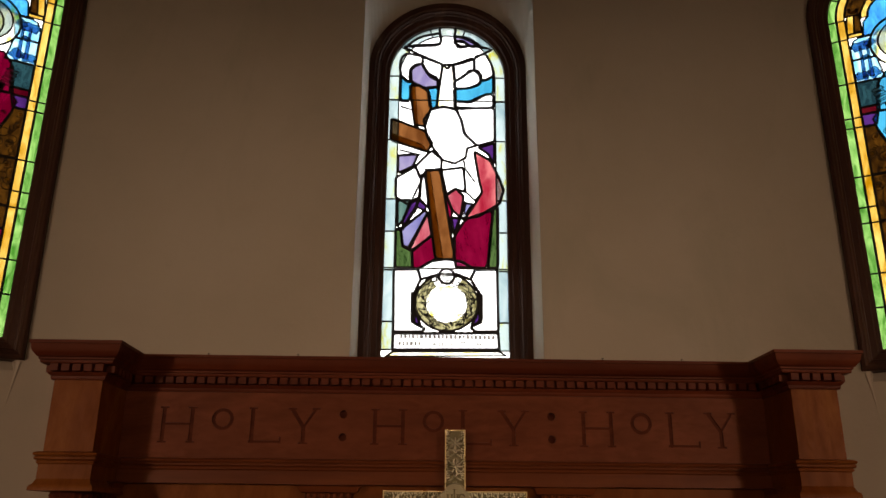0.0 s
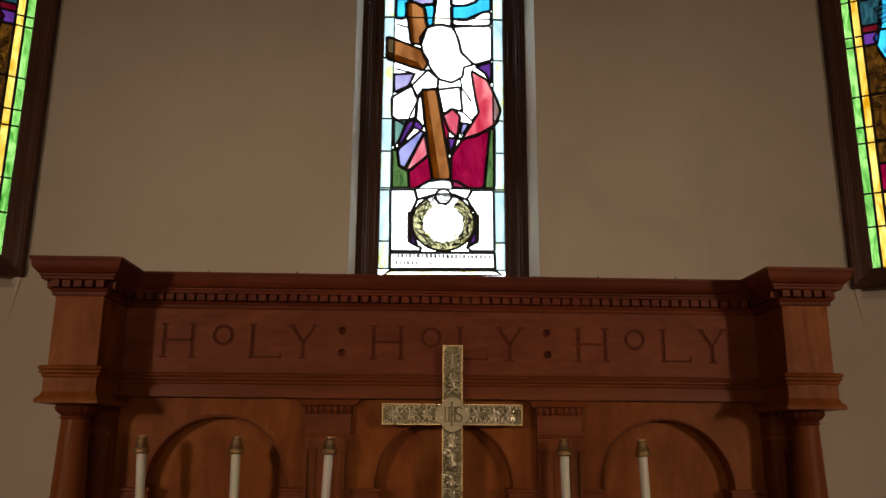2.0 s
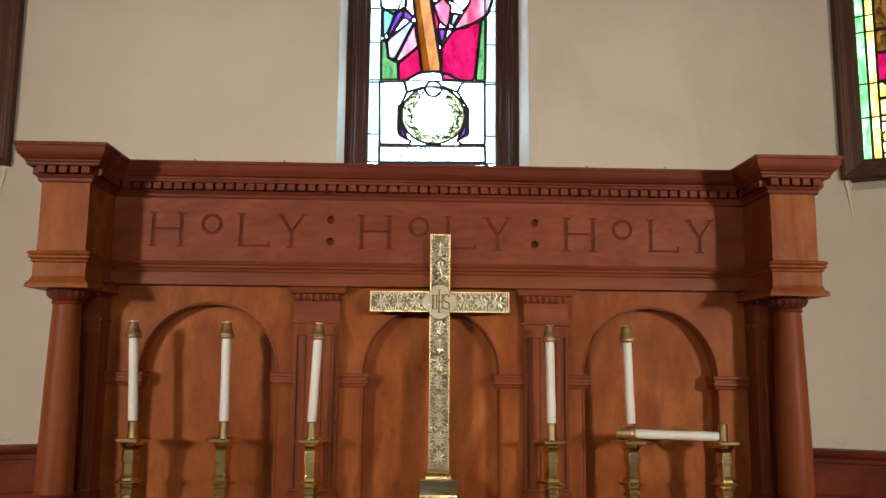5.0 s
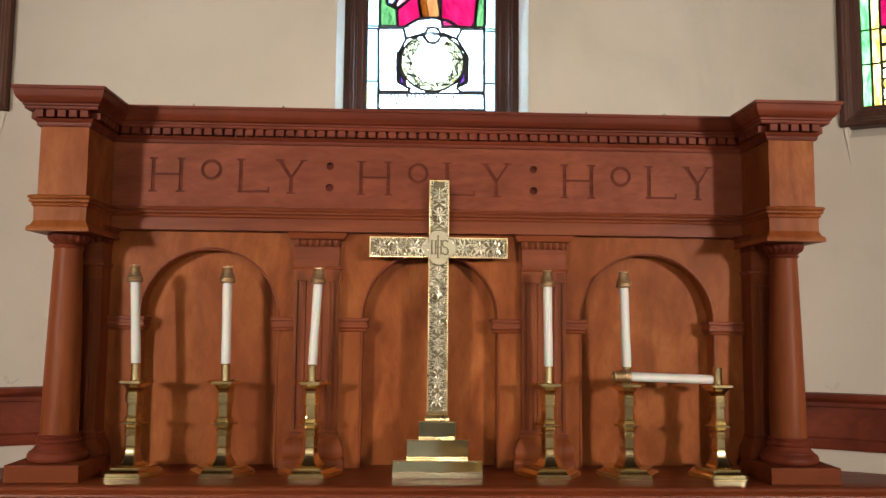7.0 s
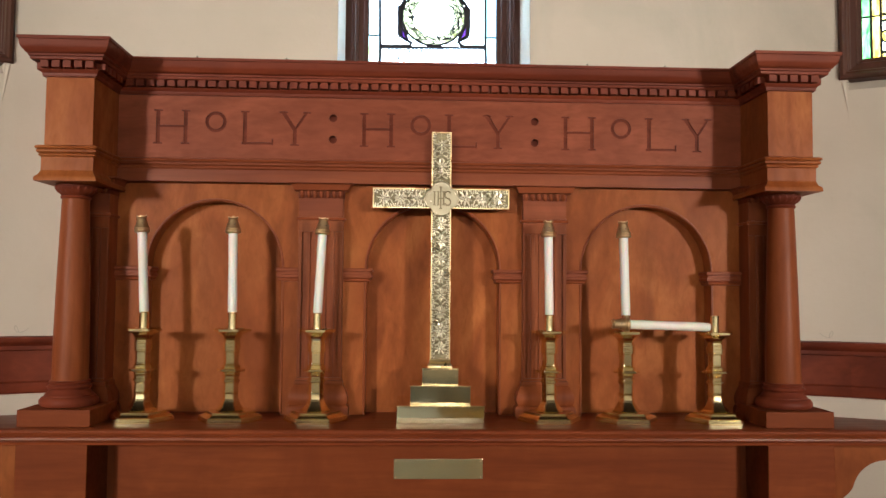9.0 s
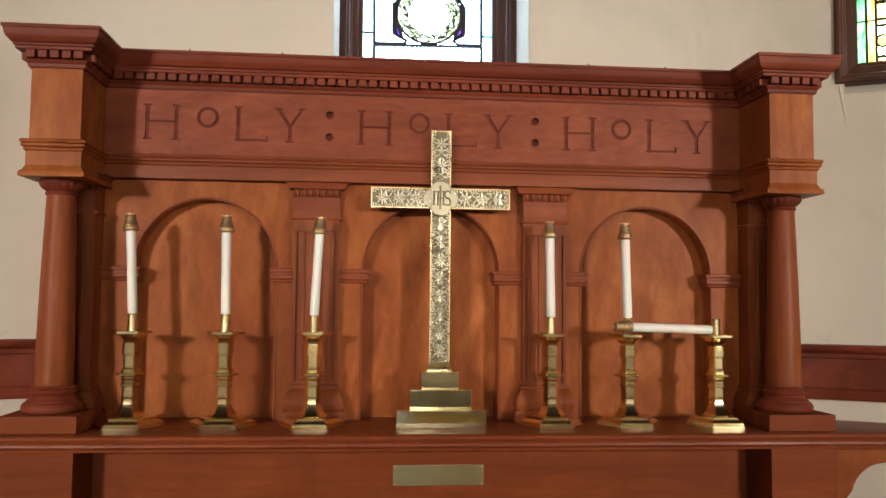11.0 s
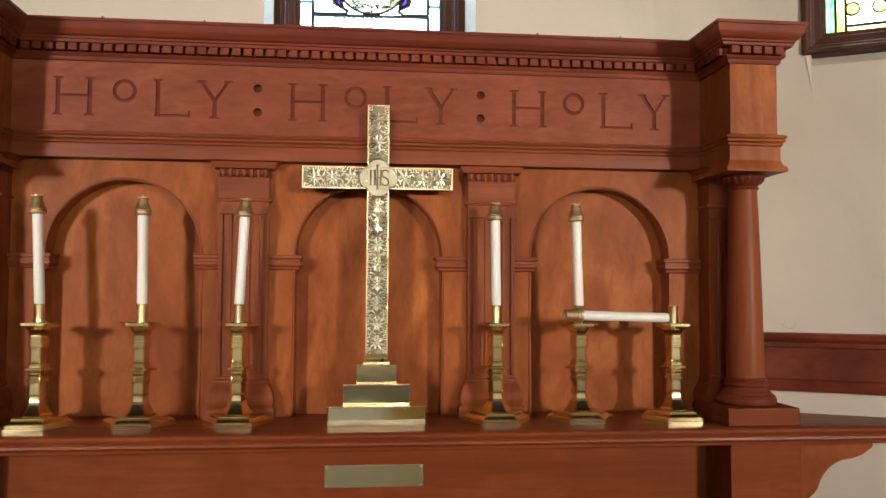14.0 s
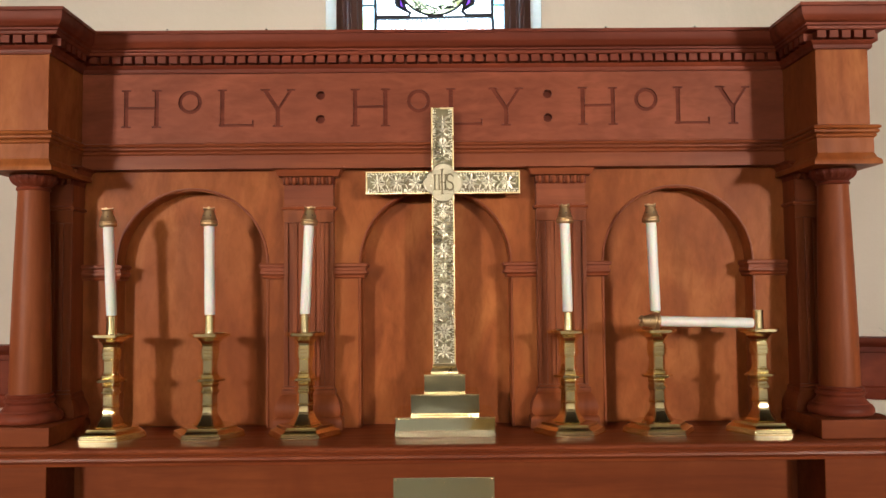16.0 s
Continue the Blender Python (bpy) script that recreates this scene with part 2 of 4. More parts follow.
def arch_line(half, sill, spring, n=28, rise=None):
    """A closed line in x and z: up one side, over the round head, down the other."""
    rise = half if rise is None else rise
    head = [(-half * math.cos(math.pi * i / n), spring + rise * math.sin(math.pi * i / n)) for i in range(n + 1)]
    return [(-half, sill), *head, (half, sill)]


def arch_ring(half, sill, spring, profile, bm=None):
    """A moulding round an arched opening from (outward, y) pairs."""
    own = bmesh.new()
    rings = [[own.verts.new((x, y, z)) for x, z in arch_line(half + o, sill - o, spring)] for o, y in profile]
    for a, b in zip(rings, rings[1:]):
        for i in range(len(a)):
            j = (i + 1) % len(a)
            own.faces.new((a[i], a[j], b[j], b[i]))
    return own if bm is None else join(bm, own)


def prism(corners, y0, y1, bm=None):
    """A plate with an outline in x and z, from y0 to y1."""
    own = bmesh.new()
    a = [own.verts.new((x, y0, z)) for x, z in corners]
    b = [own.verts.new((x, y1, z)) for x, z in corners]
    own.faces.new(a)
    own.faces.new(b[::-1])
    for i in range(len(a)):
        j = (i + 1) % len(a)
        own.faces.new((a[i], b[i], b[j], a[j]))
    return own if bm is None else join(bm, own)


def arched_plate(x0, x1, z0, z1, cx, half, sill, spring, y0, y1, bm=None):
    """A wall or board with a round-headed opening through it."""
    own = bmesh.new() if bm is None else bm
    cells = [[(x0, z0), (cx - half, z0), (cx - half, z1), (x0, z1)], [(cx + half, z0), (x1, z0), (x1, z1), (cx + half, z1)]]
    head = arch_line(half, sill, spring)[1:-1]
    for (xa, za), (xb, zb) in zip(head, head[1:]):
        cells.append([(cx + xa, za), (cx + xb, zb), (cx + xb, z1), (cx + xa, z1)])
    if sill > z0:
        cells.append([(cx - half, z0), (cx + half, z0), (cx + half, sill), (cx - half, sill)])
    for c in cells:
        prism(c, y0, y1, own)
    return own


def tube(points, r, bm=None, closed=False, sides=6):
    """A round bar along a line of points, in one piece."""
    own = bmesh.new() if bm is None else bm
    pts = [Vector(p) for p in points]
    rings = []
    for i, p in enumerate(pts):
        a = pts[i - 1] if i or closed else None
        b = pts[(i + 1) % len(pts)] if i < len(pts) - 1 or closed else None
        d1 = (p - a).normalized() if a is not None else (b - p).normalized()
        d2 = (b - p).normalized() if b is not None else d1
        t = d1 + d2
        t = t.normalized() if t.length > 0.2 else d1
        ref = Vector((0, 1, 0)) if abs(t.y) < 0.9 else Vector((1, 0, 0))
        side = t.cross(ref).normalized()
        up = side.cross(t)
        wide = min(1.7, 1 / max(0.5, t.dot(d1)))
        rings.append([own.verts.new(p + r * wide * math.cos(2 * math.pi * k / sides) * side + r * math.sin(2 * math.pi * k / sides) * up) for k in range(sides)])
    pairs = list(zip(rings, rings[1:])) + ([(rings[-1], rings[0])] if closed else [])
    for u, v in pairs:
        for k in range(sides):
            own.faces.new((u[k], u[(k + 1) % sides], v[(k + 1) % sides], v[k]))
    if not closed:
        own.faces.new(rings[0])
        own.faces.new(rings[-1][::-1])
    return own


# ---- the room ----
CANT, TURN_OUT = 21.0, 29.0
CORNER_X, WALL_Y, FLAT = 1.0, 0.10, 0.75
TOP = 5.2
SILL, SPRING, HALF = 2.30, 3.35, 0.212
STRIP, REACH = 0.288, 2.5
EDGE = Vector((CORNER_X + STRIP * math.cos(radians(CANT)), WALL_Y - STRIP * math.sin(radians(CANT)), 0))
END = EDGE + REACH * Vector((math.cos(radians(TURN_OUT)), -math.sin(radians(TURN_OUT)), 0))


def apse_wall(name, m, x0, x1, cx, recess, half, back, label, spring=SPRING, head=3.62, sill=SILL, hole=0.285):
    """A plastered wall with a tall round-headed recess, and the thinner back of the recess round the window."""
    bm = arched_plate(x0, x1, 0, TOP, cx, half, SILL - 0.10, head, 0.0, recess)
    arched_plate(x0 + 0.002, x1 - 0.002, 0.002, TOP - 0.002, cx, min(hole, half - 0.008), sill - 0.055, spring, recess + 0.0005, back, bm)
    # splayed plaster from the wall's edge in to the window frame
    near = [bm.verts.new((cx + x, 0.0006, z)) for x, z in arch_line(half - 0.0006, SILL - 0.0995, head)]
    far = [bm.verts.new((cx + x, recess - 0.001, z)) for x, z in arch_line(min(hole + 0.001, half - 0.007), sill - 0.062, spring)]
    for i in range(len(near)):
        j = (i + 1) % len(near)
        bm.faces.new((near[i], near[j], far[j], far[i]))
    ob = part(name, bm, PLASTER)
    ob.matrix_world = m
    return tagged(ob, label, "wall", kind="structure")


MID = pose(0, WALL_Y, 0)
DEEPER, LARGER, EYE_Z = 0.07, 1.026, 1.66
MID_WINDOW = pose(0, WALL_Y + DEEPER, EYE_Z * (1 - LARGER)) @ Matrix.Diagonal((LARGER, 1, LARGER, 1))
RIGHT = pose(EDGE.x, EDGE.y, 0, 0, 0, -TURN_OUT)
LEFT = pose(-EDGE.x, EDGE.y, 0, 0, 0, TURN_OUT)
SIDE, PROUD = 0.260, 0.095
apse_wall("wall_east", MID, -FLAT, FLAT, 0.0, 0.10 + DEEPER, 0.304, 0.155 + DEEPER, "cream plastered apse wall behind the carved reredos", EYE_Z + LARGER * (SPRING - EYE_Z), 3.62, EYE_Z + LARGER * (SILL - EYE_Z), 0.290)
apse_wall("wall_south_east", RIGHT, 0, REACH, 0.275, 0.05, 0.270, 0.105, "cream plastered canted apse wall with an arched window recess", 3.46, 3.70)
apse_wall("wall_north_east", LEFT, -REACH, 0, -0.275, 0.05, 0.270, 0.105, "cream plastered canted apse wall with an arched window recess", 3.46, 3.70)


def bend(t):
    """A point on the curve that eases from the flat wall to the canted one."""
    knee = EDGE.x - (WALL_Y - EDGE.y) / math.tan(radians(TURN_OUT))
    return (1 - t) ** 2 * FLAT + 2 * t * (1 - t) * knee + t * t * EDGE.x, (1 - t) ** 2 * WALL_Y + 2 * t * (1 - t) * WALL_Y + t * t * EDGE.y


def bent_wall(name, sign):
    """The curved piece of wall that eases from the flat to the canted side."""
    bm, front, back = bmesh.new(), [], []
    for i in range(13):
        x, y = bend(i / 12)
        front.append([bm.verts.new((sign * x, y, z)) for z in (0, TOP)])
        back.append([bm.verts.new((sign * x, y + 0.16, z)) for z in (0, TOP)])
    for row in (front, back):
        for a, b in zip(row, row[1:]):
            bm.faces.new((a[0], b[0], b[1], a[1]))
    for k in (0, 1):
        for i in range(12):
            bm.faces.new((front[i][k], front[i + 1][k], back[i + 1][k], back[i][k]))
    for i in (0, 12):
        bm.faces.new((front[i][0], front[i][1], back[i][1], back[i][0]))
    tagged(part(name, bm, PLASTER, None, "", True), "curved piece of cream plastered apse wall", "wall", kind="structure")


bent_wall("wall_east_south", 1)
bent_wall("wall_east_north", -1)

HALL, BACK = 4.6, -9.0


def setting(name, bm, material, label, category):
    return tagged(part(name, bm, material), label, category, kind="structure")


for name, sign in (("wall_south", 1), ("wall_north", -1)):
    x = sign * END.x
    bm = box(min(x, sign * HALL), max(x, sign * HALL), END.y, END.y + 0.3, 0, TOP)
    box(sign * HALL, sign * (HALL + 0.3), BACK - 0.3, END.y, 0, TOP, 0, bm)
    setting(name, bm, PLASTER, "plain cream plastered side wall of the chancel", "wall")
setting("wall_west", box(-HALL, HALL, BACK - 0.3, BACK, 0, TOP), PLASTER, "plain cream plastered wall closing the hall", "wall")
# made-up band, never in view: gives the top brass step a grey reflection
setting("wainscot", box(-HALL, HALL, BACK, BACK + 0.04, 0, 0.45), REFLECTED_GREY, "added unseen grey band along the far wall for the brass to reflect", "wainscot")
# unseen lid over the hall; its darkness limits the bounce
setting("ceiling", box(-HALL - 0.3, HALL + 0.3, BACK - 0.3, 0.7, TOP, TOP + 0.2), UNSEEN_CEILING, "added unseen ceiling closing the hall, dark to hold down bounced light", "ceiling")
FLOOR = wood("floor_boards", (0.12, 0.07, 0.02), (0.34, 0.23, 0.06), (0.52, 0.37, 0.10), (1, 0.12, 1), 0.4)
setting("floor", box(-HALL - 0.3, HALL + 0.3, BACK - 0.3, 0.7, -0.2, 0), FLOOR, "brown boarded church floor below the altar", "floor")


CARPET = Nodes("grey_carpet", (0.42, 0.45, 0.47), 0.95)
CARPET.to(CARPET.ramp(CARPET.noise(60, (1, 1, 1), 4, 0.6), [(0.3, (0.34, 0.37, 0.39)), (0.7, (0.48, 0.51, 0.53))]), "Base Color")
setting("aisle_carpet", box(-0.85, 0.34, BACK + 0.05, -0.9, 0.004, 0.012), CARPET.mat, "pale grey carpet along the middle aisle", "carpet")


RAIL = [(0.0, 1.262), (0.016, 1.262), (0.02, 1.27), (0.02, 1.292), (0.012, 1.297), (0.012, 1.385), (0.018, 1.388), (0.018, 1.40), (0.03, 1.408), (0.034, 1.414), (0.034, 1.426), (0.0, 1.428)]


def dado(name, m, line):
    ob = part(name, sweep(line, RAIL), WOOD_X, smooth=True)
    ob.matrix_world = m
    tagged(ob, "dark reddish wooden dado rail along the plaster wall", "dado rail", kind="structure")


CURVE = [bend(t) for t in np.linspace(0.55, 1.0, 8)]
dado("trim_south_east", RIGHT, [(0.0, 0.0), (REACH, 0.0)])
dado("trim_north_east", LEFT, [(-REACH, 0.0), (0.0, 0.0)])
dado("trim_east_south", Matrix.Identity(4), CURVE)
dado("trim_east_north", Matrix.Identity(4), [(-x, y) for x, y in reversed(CURVE)])
# plaster lip that runs out below the foot of each side window
for sign, m in ((1, RIGHT), (-1, LEFT)):
    bm = bmesh.new()
    rows = []
    for t in np.linspace(0, 1, 9):
        w, z, x = 0.0055 * (1 - t) ** 1.2 + 0.0006, SILL - 0.072 - 0.15 * t, sign * (-0.008 + 0.022 * t)
        rows.append([bm.verts.new((x - sign * w, 0.0005, z)), bm.verts.new((x, -0.55 * w, z)), bm.verts.new((x + sign * 1.6 * w, 0.0005, z))])
    for a, b in zip(rows, rows[1:]):
        for k in (0, 1):
            bm.faces.new((a[k], a[k + 1], b[k + 1], b[k]))
    lip = part("trim_window_foot", bm, PLASTER, None, "", True)
    lip.matrix_world = m
    tagged(lip, "tapering plaster lip below the window corner", "plaster lip", kind="structure")
PENCIL = Nodes("pencil_grey", (0.40, 0.36, 0.30), 0.8).mat
for sign in (1, -1):
    loop = []
    for k in np.linspace(-2.5, 3.2, 14):
        x, y = bend(0.86 + 0.028 * math.cos(k) + 0.012 * k)
        loop.append((sign * x, y - 0.0006, 1.448 + 0.010 * math.sin(1.4 * k)))
    tagged(part("scratch_mark", tube(loop, 0.0007, sides=4), PENCIL), "small grey scribble scratched on the plaster", "scratch", kind="structure")

# daylight outside the windows
outside = Nodes("daylight_haze")
glow = outside.tree.nodes.new("ShaderNodeEmission")
glow.inputs["Color"].default_value, glow.inputs["Strength"].default_value = (0.76, 0.95, 1.0, 1), DAYLIGHT
outside.link(glow.outputs[0], outside.tree.nodes["Material Output"].inputs["Surface"])


def backdrop(name, m, cx, half):
    bm = box(cx - half, cx + half, 0.50, 0.54, 1.2, 4.8)
    ob = part(name, bm, outside.mat)
    ob.matrix_world = m
    tagged(ob, "bright hazy daylight outside the church window", "sky", kind="structure")


backdrop("backdrop_east", MID, 0.0, 1.3)
backdrop("backdrop_south", RIGHT, SIDE, 0.8)
backdrop("backdrop_north", LEFT, -SIDE, 0.8)

# ---- windows ----
GLAZE = 0.136


def window_body(name, m, label, spring=SPRING, edge=0.080):
    ob = new(name)
    ob.matrix_world = m
    tagged(ob, label, "window", kind="structure")
    profile = [(edge, 0.14), (edge, 0.094), (edge - 0.005, 0.084), (0.054, 0.082), (0.048, 0.088), (0.043, 0.089), (0.039, 0.097), (0.034, 0.099), (0.032, 0.107), (0.016, 0.110), (0.012, 0.118), (0.0, 0.121), (0.0, 0.15)]
    part("window_frame", arch_ring(HALF, SILL, spring, profile), FRAME, ob, "dark moulded oak window frame")
    return ob


def rounded(corners, cut=0.13):
    """The outline with its corners cut off, to draw a hand-cut curve."""
    out = []
    for (xa, za), (xb, zb) in zip(corners, corners[1:] + corners[:1]):
        out += [(xa + cut * (xb - xa), za + cut * (zb - za)), (xb - cut * (xb - xa), zb - cut * (zb - za))]
    return out


def grown(corners, by):
    """The outline moved outwards, so that neighbouring pieces meet under one lead."""
    n, out = len(corners), []
    area = sum(corners[i - 1][0] * corners[i][1] - corners[i][0] * corners[i - 1][1] for i in range(n))
    for i in range(n):
        a, p, b = Vector(corners[i - 1]), Vector(corners[i]), Vector(corners[(i + 1) % n])
        d = ((p - a).normalized() + (b - p).normalized()) * (1 if area > 0 else -1)
        side = Vector((d.y, -d.x))
        out.append(tuple(p + by * (side.normalized() if side.length > 0.1 else side)))
    return out


def pane(ob, tint, corners, came=0.0052, depth=0.0, soft=False):
    """One piece of coloured glass with the lead round it."""
    if soft:
        corners = rounded(grown(corners, 0.003), 0.07 if soft is True else soft)
    y = GLAZE + depth
    piece = part("pane", prism(corners, y, y + 0.003), GLASS[tint], ob)
    part("lead_came", tube([(x, y - 0.001, z) for x, z in corners], came, None, True), LEAD, piece)
    return piece


def disc(cx, cz, r, n=20, squash=1.0):
    return [(cx + r * math.cos(2 * math.pi * i / n), cz + r * squash * math.sin(2 * math.pi * i / n)) for i in range(n)]


def border(ob, tints, outer, inner, heights, arc, spring=SPRING):
    """Strips of small panes up both sides and round the head, between two widths."""
    for side in (-1, 1):
        for i, (za, zb) in enumerate(zip(heights, heights[1:])):
            xa, xb = sorted((side * outer, side * inner))
            pane(ob, tints[i % len(tints)], [(xa, za), (xb, za), (xb, zb), (xa, zb)], 0.003)
    for i in range(arc):
        a, b = math.pi * i / arc, math.pi * (i + 1) / arc
        steps = [a + (b - a) * k / 4 for k in range(5)]
        ring = [(outer * math.cos(k), spring + outer * math.sin(k)) for k in steps] + [(inner * math.cos(k), spring + inner * math.sin(k)) for k in reversed(steps)]
        pane(ob, tints[i % len(tints)], ring, 0.003)


east = window_body("window_1", MID_WINDOW, "round-headed stained glass window with white dove and crimson robe")
border(east, ["dab", "frost"], 0.214, 0.176, [2.325, 2.42, 2.60, 2.74, 2.86, 3.09, 3.25, 3.35], 5)
pane(east, "white", [(-0.161,3.474), (-0.116,3.48), (-0.059,3.484), (-0.027,3.489), (-0.021,3.509), (-0.03,3.563), (0.03,3.565), (0.021,3.52), (0.03,3.491), (0.053,3.479), (0.111,3.483), (0.164,3.47), (0.121,3.449), (0.089,3.427), (0.041,3.409), (0.009,3.401), (0.001,3.388), (-0.016,3.405), (-0.048,3.421), (-0.101,3.444)], 0.0054, soft=0.16)
pane(east, "cream", [(-0.016,3.4), (0.022,3.401), (0.026,3.322), (0.031,3.217), (-0.004,3.228), (-0.037,3.223), (-0.024,3.321)], 0.0054, soft=0.16)
pane(east, "white", [(-0.15,3.479), (-0.117,3.507), (-0.087,3.522), (-0.03,3.536), (-0.026,3.514), (-0.032,3.487), (-0.112,3.482)], 0.0054, soft=0.16)
pane(east, "lav", [(0.028,3.525), (0.079,3.517), (0.126,3.484), (0.089,3.483), (0.07,3.502), (0.032,3.506)], 0.0054, soft=0.16)
pane(east, "white", [(0.026,3.503), (0.058,3.504), (0.075,3.482), (0.041,3.479)], 0.0054, soft=0.16)
pane(east, "white", [(-0.168,3.428), (-0.15,3.445), (-0.094,3.434), (-0.094,3.408), (-0.121,3.397), (-0.138,3.378), (-0.135,3.335), (-0.147,3.328), (-0.168,3.353), (-0.174,3.394)], 0.0054, soft=0.16)
pane(east, "lav", [(-0.121,3.397), (-0.094,3.403), (-0.074,3.363), (-0.037,3.342), (-0.038,3.309), (-0.074,3.303), (-0.12,3.324), (-0.137,3.342), (-0.135,3.378)], 0.0054, soft=0.16)
pane(east, "white", [(-0.09,3.432), (-0.048,3.411), (-0.02,3.402), (-0.028,3.333), (-0.058,3.349), (-0.072,3.367), (-0.09,3.398)], 0.0054, soft=0.16)
pane(east, "sky", [(-0.17,3.351), (-0.145,3.325), (-0.124,3.323), (-0.136,3.309), (-0.139,3.248), (-0.17,3.247)], 0.0054, soft=0.16)
pane(east, "sky", [(-0.074,3.303), (-0.034,3.307), (-0.039,3.222), (-0.06,3.222), (-0.067,3.285)], 0.0054, soft=0.16)
pane(east, "white", [(0.022,3.401), (0.047,3.409), (0.096,3.432), (0.1,3.384), (0.064,3.364), (0.028,3.332)], 0.0054, soft=0.16)
pane(east, "white", [(0.028,3.329), (0.064,3.352), (0.083,3.378), (0.11,3.379), (0.125,3.358), (0.118,3.324), (0.078,3.307), (0.028,3.306)], 0.0054, soft=0.16)
pane(east, "white", [(0.104,3.437), (0.142,3.45), (0.163,3.402), (0.169,3.361), (0.146,3.344), (0.125,3.339), (0.121,3.365), (0.102,3.381)], 0.0054, soft=0.16)
pane(east, "sky", [(0.026,3.299), (0.078,3.302), (0.116,3.32), (0.124,3.334), (0.148,3.342), (0.169,3.357), (0.168,3.286), (0.141,3.283), (0.116,3.266), (0.082,3.248), (0.029,3.252)], 0.0054, soft=0.16)
pane(east, "white", [(0.029,3.247), (0.082,3.246), (0.12,3.266), (0.145,3.278), (0.168,3.279), (0.167,3.225), (0.029,3.226)], 0.0054, soft=0.16)
pane(east, "wood", [(-0.135,3.306), (-0.105,3.31), (-0.07,3.286), (-0.061,3.219), (-0.081,3.148), (-0.115,3.152), (-0.127,3.246)], soft=True)
pane(east, "wood", [(-0.2,3.173), (-0.081,3.125), (-0.055,3.079), (-0.071,3.046), (-0.199,3.089)], soft=True)
pane(east, "white", [(0.037,3.217), (0.171,3.225), (0.17,3.093), (0.111,3.075), (0.066,3.118), (0.054,3.174)], soft=True)
pane(east, "white", [(-0.082,3.171), (-0.057,3.21), (-0.014,3.225), (0.028,3.217), (0.05,3.174), (0.062,3.118), (0.104,3.073), (0.071,3.063), (0.066,3.026), (0.029,3.003), (-0.013,3.015), (-0.046,3.06), (-0.068,3.106)], soft=True)
pane(east, "purple", [(0.117,3.064), (0.17,3.082), (0.169,3.006), (0.15,3.042)], soft=True)
pane(east, "lav", [(-0.172,3.026), (-0.104,3.032), (-0.122,2.988), (-0.171,2.962)], soft=True)
pane(east, "white", [(-0.108,2.986), (-0.055,3.046), (-0.021,3.015), (-0.021,2.981), (-0.074,2.971), (-0.094,2.946)], soft=True)
pane(east, "white", [(-0.177,2.94), (-0.112,2.982), (-0.093,2.942), (-0.095,2.87), (-0.133,2.842), (-0.175,2.869)], soft=True)
pane(east, "wood", [(-0.074,2.971), (-0.024,2.972), (0.029,2.643), (-0.035,2.642)], soft=True)
pane(east, "white", [(-0.016,2.972), (0.058,2.983), (0.066,2.893), (0.029,2.905), (0.001,2.883)], soft=True)
pane(east, "pink", [(0.003,2.876), (0.033,2.9), (0.058,2.874), (0.05,2.797), (0.023,2.822)], soft=True)
pane(east, "rose", [(0.1,3.047), (0.154,3.012), (0.186,2.94), (0.199,2.9), (0.185,2.851), (0.111,2.802), (0.069,2.793), (0.103,2.846), (0.128,2.89), (0.116,2.948)], soft=True)
pane(east, "crimson", [(0.032,2.726), (0.069,2.786), (0.162,2.823), (0.14,2.613), (0.037,2.614), (0.032,2.643)], soft=True)
pane(east, "pink", [(-0.123,2.678), (-0.065,2.807), (-0.052,2.73), (-0.112,2.674)], soft=True)
pane(east, "crimson", [(-0.114,2.669), (-0.049,2.724), (-0.038,2.642), (-0.093,2.609), (-0.112,2.609)], soft=True)
pane(east, "lilac", [(-0.154,2.745), (-0.076,2.816), (-0.068,2.81), (-0.13,2.684), (-0.148,2.688)], soft=True)
pane(east, "purple", [(-0.147,2.784), (-0.119,2.853), (-0.103,2.862), (-0.106,2.827), (-0.152,2.754)], soft=True)
pane(east, "purple", [(0.019,2.792), (0.046,2.79), (0.027,2.734)], soft=True)
pane(east, "green", [(-0.173,2.745), (-0.159,2.743), (-0.151,2.683), (-0.12,2.667), (-0.116,2.611), (-0.172,2.609)], soft=True)
pane(east, "teal", [(-0.17,2.853), (-0.127,2.856), (-0.151,2.786), (-0.168,2.758)], soft=True)
pane(east, "green", [(0.166,2.825), (0.179,2.832), (0.176,2.614), (0.146,2.613)], soft=True)
pane(east, "white", [(-0.093,2.603), (-0.049,2.63), (0.002,2.638), (0.054,2.63), (0.098,2.604), (0.082,2.573), (0.038,2.591), (-0.025,2.59), (-0.084,2.57)], soft=True)
pane(east, "white", [(-0.175,2.599), (-0.096,2.601), (-0.088,2.568), (-0.109,2.521), (-0.107,2.414), (-0.073,2.397), (-0.077,2.389), (-0.171,2.388)], soft=0.03)
pane(east, "white", [(0.102,2.602), (0.173,2.604), (0.174,2.393), (0.102,2.392), (0.087,2.402), (0.117,2.424), (0.119,2.52), (0.087,2.571)], soft=0.03)
pane(east, "purple", [(-0.111,2.517), (-0.104,2.519), (-0.105,2.46), (-0.084,2.407), (-0.11,2.422)], soft=True)
pane(east, "purple", [(0.119,2.512), (0.111,2.519), (0.113,2.464), (0.088,2.407), (0.118,2.424)], soft=True)
pane(east, "white", [(-0.171,2.378), (0.174,2.383), (0.176,2.332), (-0.172,2.327)], soft=0.03)
pane(east, "cream", [(-0.172,2.32), (0.176,2.325), (0.2,2.309), (-0.194,2.303)])
